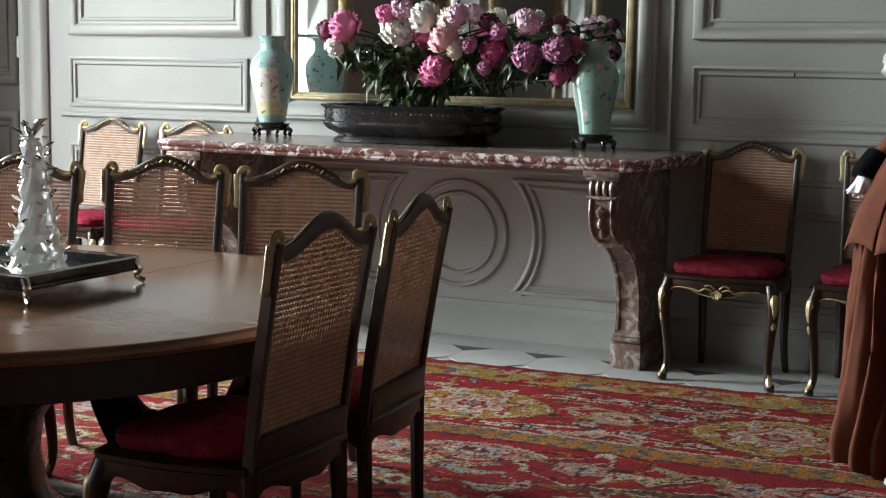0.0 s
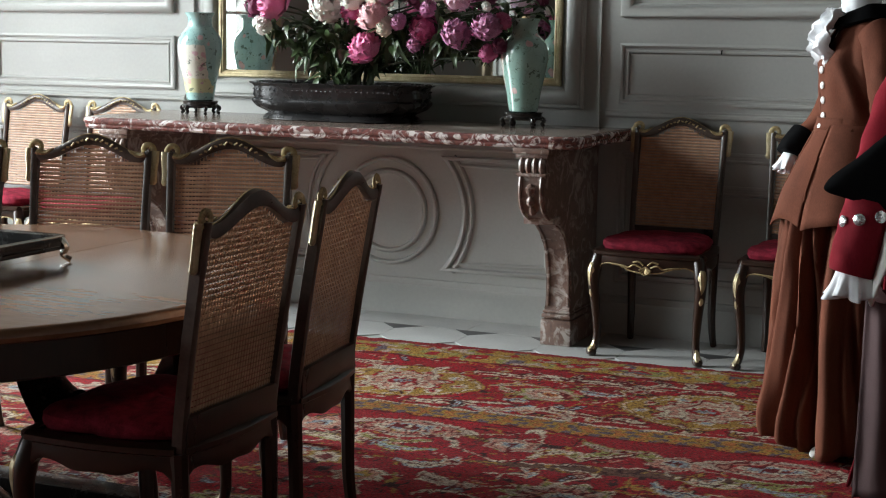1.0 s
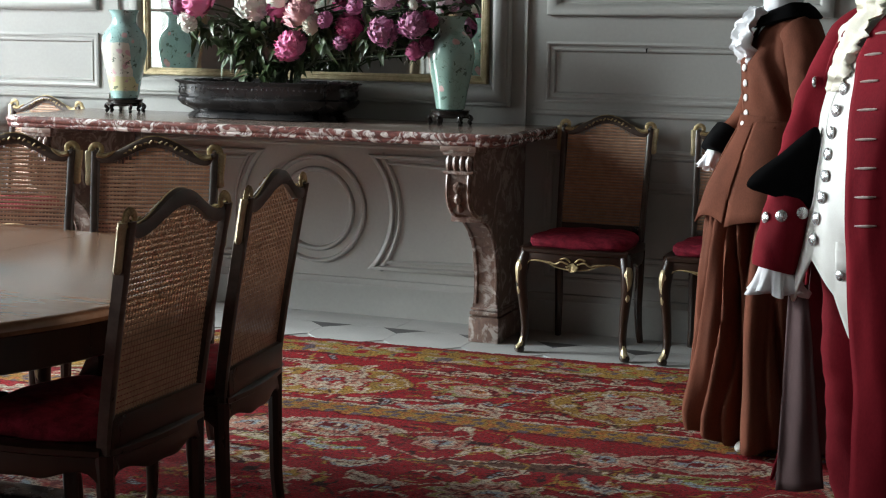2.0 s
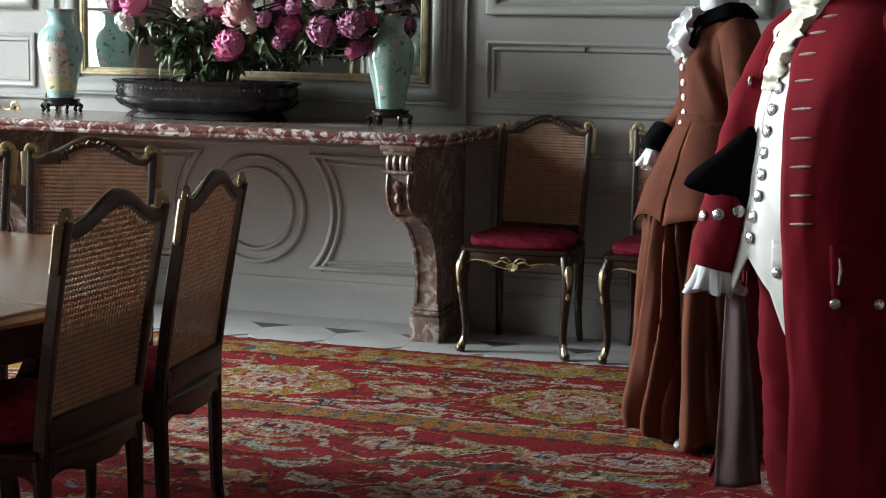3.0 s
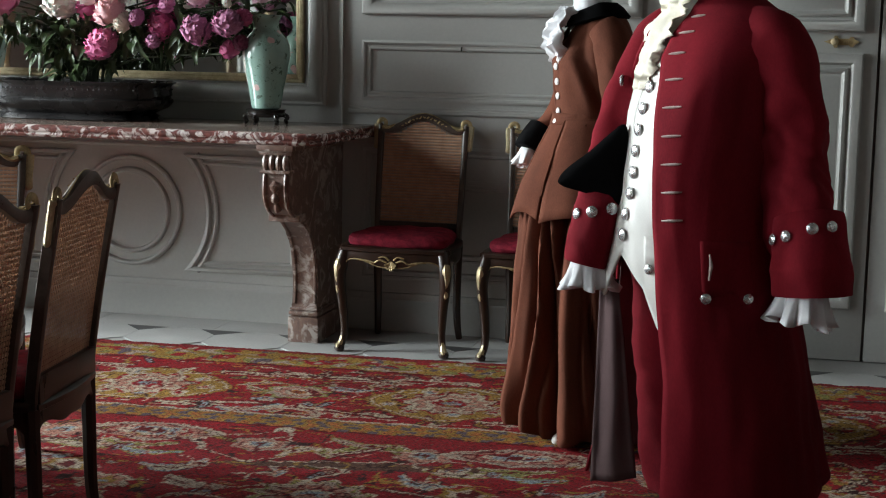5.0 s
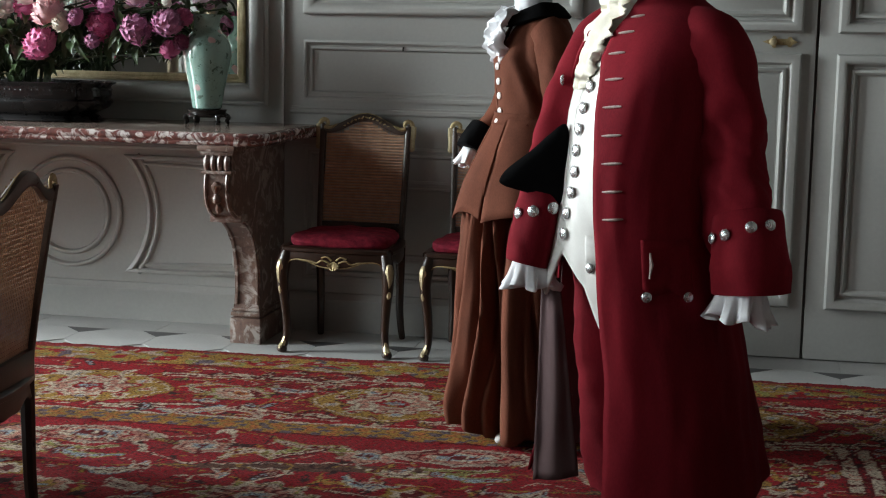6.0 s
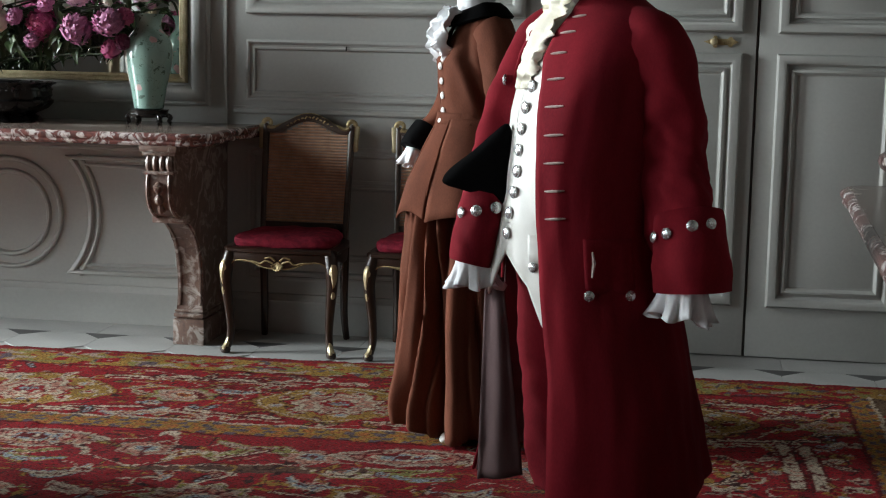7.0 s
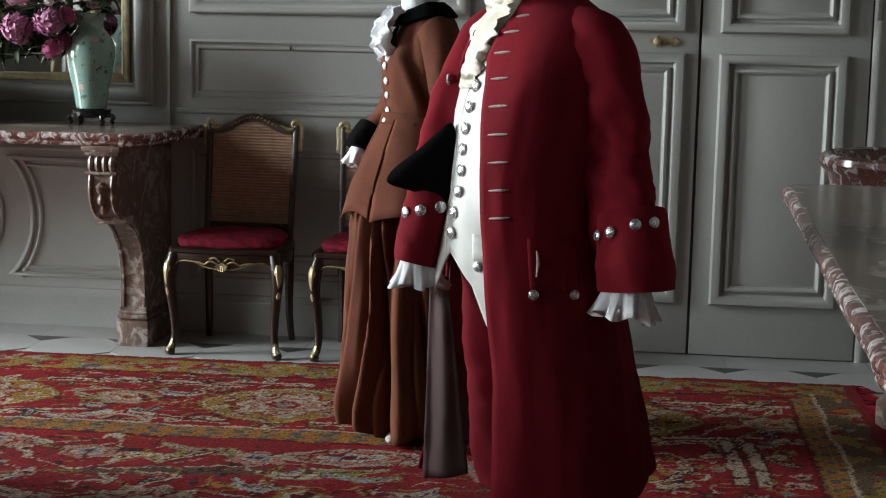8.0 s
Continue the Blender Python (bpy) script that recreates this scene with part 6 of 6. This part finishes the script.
# breeches
breeches = thing("breeches", "crimson wool knee breeches hanging under the coat", "breeches", at=G)
for sx in (-1, 1):
    sleeve("breeches_leg", [(0.075 * sx, -0.01, 0.93), (0.085 * sx + 0.014, -0.028, 0.75), (0.090 * sx + 0.032, -0.030, 0.55), (0.092 * sx + 0.042, -0.028, 0.40), (0.092 * sx + 0.046, -0.022, 0.305)], [0.100, 0.105, 0.088, 0.082, 0.068], cloth_red, breeches, "", 0.006)
dress_form("plain white mannequin form under the crimson suit", G, [(0.80, 0.10, 0.08, 0), (0.95, 0.15, 0.11, 0), (1.05, 0.15, 0.11, -0.005), (1.20, 0.17, 0.115, 0), (1.34, 0.15, 0.09, 0), (1.40, 0.07, 0.06, 0), (1.46, 0.052, 0.052, -0.005), (1.56, 0.050, 0.052, -0.01)], 0.85)
# tricorne under the arm
hat = thing("tricorne_hat", "black felt tricorne hat tucked under the coat sleeve", "hat", at=G)
# folded flat, its three corners pinched together, the point forward
for lab, dy, grow in (("outer brim leaf of black felt", -0.068, 1.0), ("inner brim leaf of black felt", -0.040, 0.93)):
    edge = spline([(-0.322, 0, 1.006), (-0.337, 0, 1.018), (-0.320, 0, 1.046), (-0.268, 0, 1.088), (-0.225, 0, 1.128), (-0.192, 0, 1.150), (-0.180, 0, 1.10), (-0.180, 0, 1.02), (-0.186, 0, 0.968), (-0.225, 0, 0.978), (-0.275, 0, 0.994), (-0.322, 0, 1.006)], 4)[:-1]
    mid = Vector((-0.235, 0, 1.05))
    rings = []
    for sc, off in ((0.25, -0.016), (0.6, -0.015), (0.88, -0.010), (1.0, -0.003), (1.0, 0.004), (0.88, 0.010), (0.6, 0.014), (0.25, 0.015)):
        rings.append([gw(mid.x + (p.x - mid.x) * sc * grow, dy + off + 0.25 * (p.x - mid.x) * 0.2, mid.z + (p.z - mid.z) * sc * grow) for p in edge])
    bm = bmesh.new()
    loft(bm, rings)
    part("brim_leaf", bm, black_velvet, hat, lab)

# lady
LX, LY, LT = -0.735, 5.06, -68.0
LM = pose(LX, LY, 0, 0, 0, LT)
LI = LM.to_3x3().inverted()


def lw(dx, dy, z):
    p = LI @ Vector((dx, dy, 0))
    return (p.x, p.y, z)


SKIRT = [(1.08, 0.125, 0.115, 0.0), (0.95, 0.165, 0.160, 0.0), (0.80, 0.205, 0.205, 0.0), (0.55, 0.222, 0.222, 0.0), (0.25, 0.238, 0.238, 0.0), (0.02, 0.250, 0.250, 0.0)]


srng = random.Random(31)
FOLDS = [(20 * k + srng.uniform(-6, 6), srng.uniform(3, 6.5), srng.uniform(0.12, 0.36), srng.uniform(-16, 16), srng.uniform(0.6, 1.0)) for k in range(18)]
# the deep valley in front and the one that forks from it
FOLDS += [(58, 7.5, 0.42, -10, 1.0), (84, 5.0, 0.34, 22, 0.95), (36, 4.5, 0.28, -14, 0.9)]


def skirt_point(deg, z):
    """Gathered skirt: uneven soft folds that wander and open out downwards."""
    a, b, dy = interp(SKIRT, z)
    t = radians(deg)
    k = 1.0
    for at, wide, deep, drift, top in FOLDS:
        grow = min(1.0, max(0.0, (top + 0.12 - z) / 0.35)) * (0.75 + 0.25 * math.sin(z * 5 + at))
        d = (deg - at - drift * (1 - z) - 3 * math.sin(z * 7 + at) + 180) % 360 - 180
        w = wide * (0.7 + 0.5 * (1 - z))
        k += deep * grow * (-math.exp(-(d / w) ** 2) + 0.42 * math.exp(-((d - 1.7 * w) / (1.1 * w)) ** 2))
    k += 0.04 * noise.noise(Vector((math.cos(t) * 3, math.sin(t) * 3, z * 4)))
    # the hem tucks in under a soft roll
    k *= 1 + 0.05 * math.exp(-((z - 0.12) / 0.07) ** 2) - 0.04 * max(0.0, 1 - z / 0.06)
    return Vector((a * k * math.sin(t), -b * k * math.cos(t) + dy, z + (0.012 * math.sin(5 * t) + 0.055 * max(0.0, math.cos(t + 0.9)) if z < 0.05 else 0)))


skirt = thing("riding_skirt", "full pleated russet wool riding skirt on a stand", "skirt", at=LM)
bm = bmesh.new()
garment(bm, [1.08 - 1.05 * (j / 42) for j in range(43)], lambda z: (0, 360), skirt_point, 240, True)
cloth_part("skirt_cloth", bm, cloth_brown, skirt)
bm = bmesh.new()
garment(bm, [1.095, 1.085, 1.07, 1.055], lambda z: (0, 360), lambda deg, z: skirt_point(deg, z) * 1.0, 60, True)
cloth_part("waistband", bm, cloth_brown, skirt, "", 0.010)
bm = bmesh.new()
tube(bm, [skirt_point(d, 0.032) for d in range(0, 360, 2)], 0.0035, 5)
part("hem_edge", bm, cloth_brown, skirt)
JACKET = [(1.435, 0.058, 0.062, 0.030), (1.415, 0.085, 0.075, 0.030), (1.385, 0.140, 0.092, 0.026), (1.345, 0.166, 0.110, 0.022), (1.27, 0.172, 0.140, 0.014), (1.18, 0.152, 0.132, 0.016), (1.09, 0.130, 0.116, 0.010), (1.06, 0.130, 0.118, 0.0), (0.97, 0.172, 0.165, 0.0), (0.86, 0.218, 0.216, 0.0), (0.70, 0.255, 0.258, 0.0)]


def jacket_point(deg, z, out=0.0):
    a, b, dy = interp(JACKET, z)
    t = radians(deg)
    k = 1 + 0.05 * max(0.0, (1.02 - z) / 0.3) * math.sin(6 * t + 0.6)
    # drag lines from the bust to the waist and from the armhole
    up = min(1.0, max(0.0, (z - 1.08) / 0.08)) * min(1.0, max(0.0, (1.42 - z) / 0.06))
    k += up * (0.075 * math.exp(-((deg - 55 + (z - 1.2) * 190) / 8) ** 2) - 0.09 * math.exp(-((deg - 70 + (z - 1.2) * 170) / 9) ** 2) - 0.07 * math.exp(-((deg - 98 + (z - 1.2) * 120) / 9) ** 2) + 0.05 * noise.noise(Vector((deg * 0.05, z * 11, 2.0))))
    return Vector(((a + out) * k * math.sin(t), -(b + out) * k * math.cos(t) + dy, z))


jacket = thing("riding_jacket", "fitted russet wool riding jacket with white buttons", "jacket", at=LM)
bm = bmesh.new()
garment(bm, [1.435, 1.425, 1.415, 1.40, 1.385, 1.365, 1.345, 1.33, 1.31, 1.29, 1.27, 1.25, 1.23, 1.21, 1.19, 1.17, 1.15, 1.13, 1.115, 1.10, 1.085, 1.075], lambda z: (float(np.interp(z, [1.28, 1.43], [0, 34])), float(np.interp(z, [1.28, 1.43], [360, 326]))), jacket_point, 72)
jb = cloth_part("jacket_body", bm, cloth_brown, jacket)
# skirted peplum with points and slits
for a0, a1 in ((-2, -59), (2, 35), (37, 119), (121, 239), (241, 300)):
    bm = bmesh.new()
    rows = []
    for j in range(12):
        v = j / 11
        row = []
        for i in range(17):
            u = i / 16
            zlow = 0.762 + 0.012 * math.sin(math.pi * u) - 0.020 * (1 - u) ** 4 - 0.012 * u ** 4
            row.append(jacket_point(a0 + (a1 - a0) * u, 1.078 + (zlow - 1.078) * v, 0.003))
        rows.append(row)
    loft(bm, rows, cap=False, closed=False)
    cloth_part("peplum", bm, cloth_brown, jacket)
bm = bmesh.new()
tube(bm, [jacket_point(d, 1.077, 0.004) for d in range(0, 361, 10)], 0.0035, 6)
part("waist_seam", bm, cloth_brown, jb)
bm = bmesh.new()
tube(bm, [jacket_point(36, z, 0.008) for z in (0.97, 0.92, 0.87, 0.83)], [0.003, 0.006, 0.005, 0.003], 6)
part("pocket_welt", bm, cloth_brown, jacket)
white_button = simple("white_button", (0.70, 0.68, 0.64), (0.82, 0.80, 0.78), 0.25)
for z in (1.246, 1.197, 1.150, 1.100, 1.064):
    p = jacket_point(12, z, 0.005)
    button(jb, p, (p.x, p.y, 0), 0.0122, white_button)
bm = bmesh.new()
rows = []
for k in range(31):
    t = radians(24 + 312 * k / 30)
    drop = 0.035 * math.cos(t) if math.cos(t) > 0 else 0
    rows.append([Vector((r * math.sin(t), -r * math.cos(t) + 0.006, z - drop)) for r, z in ((0.066, 1.415), (0.068, 1.448), (0.076, 1.456), (0.098, 1.440), (0.122, 1.412), (0.116, 1.404), (0.085, 1.418))])
loft(bm, rows)
part("velvet_collar", bm, black_velvet, jacket, "turned-down black velvet collar")
arm = sleeve("sleeve", [lw(-0.035, 0.140, 1.365), lw(-0.060, 0.160, 1.31), lw(-0.075, 0.165, 1.19), lw(-0.115, 0.150, 1.085), lw(-0.175, 0.100, 1.01), lw(-0.205, 0.07, 0.975)], [0.050, 0.062, 0.056, 0.050, 0.046, 0.044], cloth_brown, jacket, "far sleeve of russet wool", 0.004)
sleeve("cuff", [lw(-0.172, 0.108, 1.025), lw(-0.200, 0.080, 0.985), lw(-0.212, 0.068, 0.958)], [0.052, 0.056, 0.053], black_velvet, arm, "black velvet cuff", 0.003)
ruffle("wrist_ruffle", lw(-0.212, 0.065, 0.962), (LI @ Vector((-0.25, -0.2, -1))), 0.030, 0.044, 0.062, linen, arm, 7, "white linen wrist frill", 3)
arm = sleeve("sleeve", [lw(0.055, -0.130, 1.375), lw(0.090, -0.150, 1.325), lw(0.112, -0.155, 1.20), lw(0.130, -0.145, 1.08), lw(0.145, -0.150, 0.97)], [0.050, 0.064, 0.058, 0.052, 0.046], cloth_brown, jacket, "near sleeve of russet wool", 0.004)
sleeve("cuff", [lw(0.140, -0.148, 1.00), lw(0.146, -0.150, 0.965), lw(0.148, -0.152, 0.94)], [0.054, 0.056, 0.054], black_velvet, arm, "black velvet cuff", 0.003)
stock = thing("lace_stock", "white linen stock with falling frilled ends", "neckwear", at=LM)
bm = bmesh.new()
lathe(bm, [(0.056, 1.40), (0.062, 1.43), (0.060, 1.455), (0.064, 1.48), (0.056, 1.50)], 30, (0, 0, 0), 1, 1, 10, 0.03)
part("neckcloth", bm, linen, stock)
bm = bmesh.new()
rows = []
for j in range(26):
    v = j / 25
    z = 1.430 - 0.190 * v
    row = []
    for i in range(15):
        u = i / 14 - 0.5
        w = 0.105 * (0.45 + math.sin(math.pi * min(1, v * 0.80 + 0.12)) * 0.80)
        row.append((u * w * 1.5, -0.055 - 0.090 * math.sin(math.pi * min(1, v * 0.8 + 0.1)) * (1 - 1.1 * u * u) - 0.017 * math.sin(i * 2.3 + j * 0.22) - 0.007 * math.sin(j * 1.1 + i * 0.9), z + 0.014 * math.sin(i * 1.4 + j * 0.3)))
    rows.append(row)
loft(bm, rows, cap=False, closed=False)
cloth_part("frilled_fall", bm, linen, stock, "gathered white linen fall", 0.003)
dress_form("plain white mannequin form under the russet habit", LM, [(0.80, 0.08, 0.07, 0), (1.0, 0.10, 0.09, 0), (1.08, 0.105, 0.095, 0), (1.27, 0.13, 0.10, 0), (1.36, 0.12, 0.07, 0), (1.41, 0.055, 0.052, 0), (1.48, 0.046, 0.048, -0.005), (1.58, 0.046, 0.05, -0.01)], 0.85)
shoe = thing("lady_shoe", "cream heeled shoe tip under the russet hem", "shoe", at=LM)
bm = bmesh.new()
tube(bm, spline([lw(0.03, -0.10, 0.032), lw(-0.01, -0.15, 0.030), lw(-0.035, -0.185, 0.026), lw(-0.052, -0.212, 0.020)], 4), [0.030, 0.031, 0.031, 0.031, 0.030, 0.029, 0.028, 0.027, 0.026, 0.024, 0.02, 0.014, 0.006], 10, 0.75)
part("shoe_upper", bm, satin, shoe)

# ---- small wall hook ----
hook = thing("wall_nail", "small bent nail in the wall panel moulding", "nail")
bm = bmesh.new()
tube(bm, [(-1.528, YW, 1.29), (-1.528, YW - 0.014, 1.288), (-1.528, YW - 0.016, 1.272)], 0.003, 6)
part("nail_shank", bm, ebony, hook)

# ---- stone floor pieces: octagons with black cabochons and a border of slabs ----
S, D, G2 = 0.367, 0.105, 0.0015
X_FIRST, Y_ROW = 0.389, 6.335


def flat_piece(name, outline, mat):
    bm = bmesh.new()
    prism(bm, outline, -0.006, 0.0)
    me = bpy.data.meshes.new(name)
    bmesh.ops.recalc_face_normals(bm, faces=bm.faces)
    bm.to_mesh(me)
    bm.free()
    me.materials.append(mat)
    return me


h = S / 2 - G2
c = D - G2
octagon = flat_piece("octagon_tile", [(-h + c, -h), (h - c, -h), (h, -h + c), (h, h - c), (h - c, h), (-h + c, h), (-h, h - c), (-h, -h + c)], stone)
e = D - 2 * G2
diamond = flat_piece("black_cabochon", [(0, -e), (e, 0), (0, e), (-e, 0)], slate)
half_diamond = flat_piece("black_cabochon", [(0, -e), (e, 0), (-e, 0)], slate)
border = flat_piece("border_slab", [(-0.30 + G2, 0), (0.30 - G2, 0), (0.30 - G2, 0.262), (-0.30 + G2, 0.262)], stone)


def lay(mesh, x, y):
    ob = new(mesh.name.split(".")[0], mesh)
    ob.parent, ob.location = floor, (x, y, 0)
    return ob


for k in range(-18, 4):
    x = X_FIRST + S * k
    lay(half_diamond, x, Y_ROW)
    lay(octagon, x + S / 2, Y_ROW - S / 2)
    if x > 0.6:
        for r in range(1, 6):
            lay(diamond, x, Y_ROW - S * r)
            lay(octagon, x + S / 2, Y_ROW - S * (r + 0.5))
for k in range(14):
    lay(border, -6.5 + 0.6 * k, Y_ROW + G2)
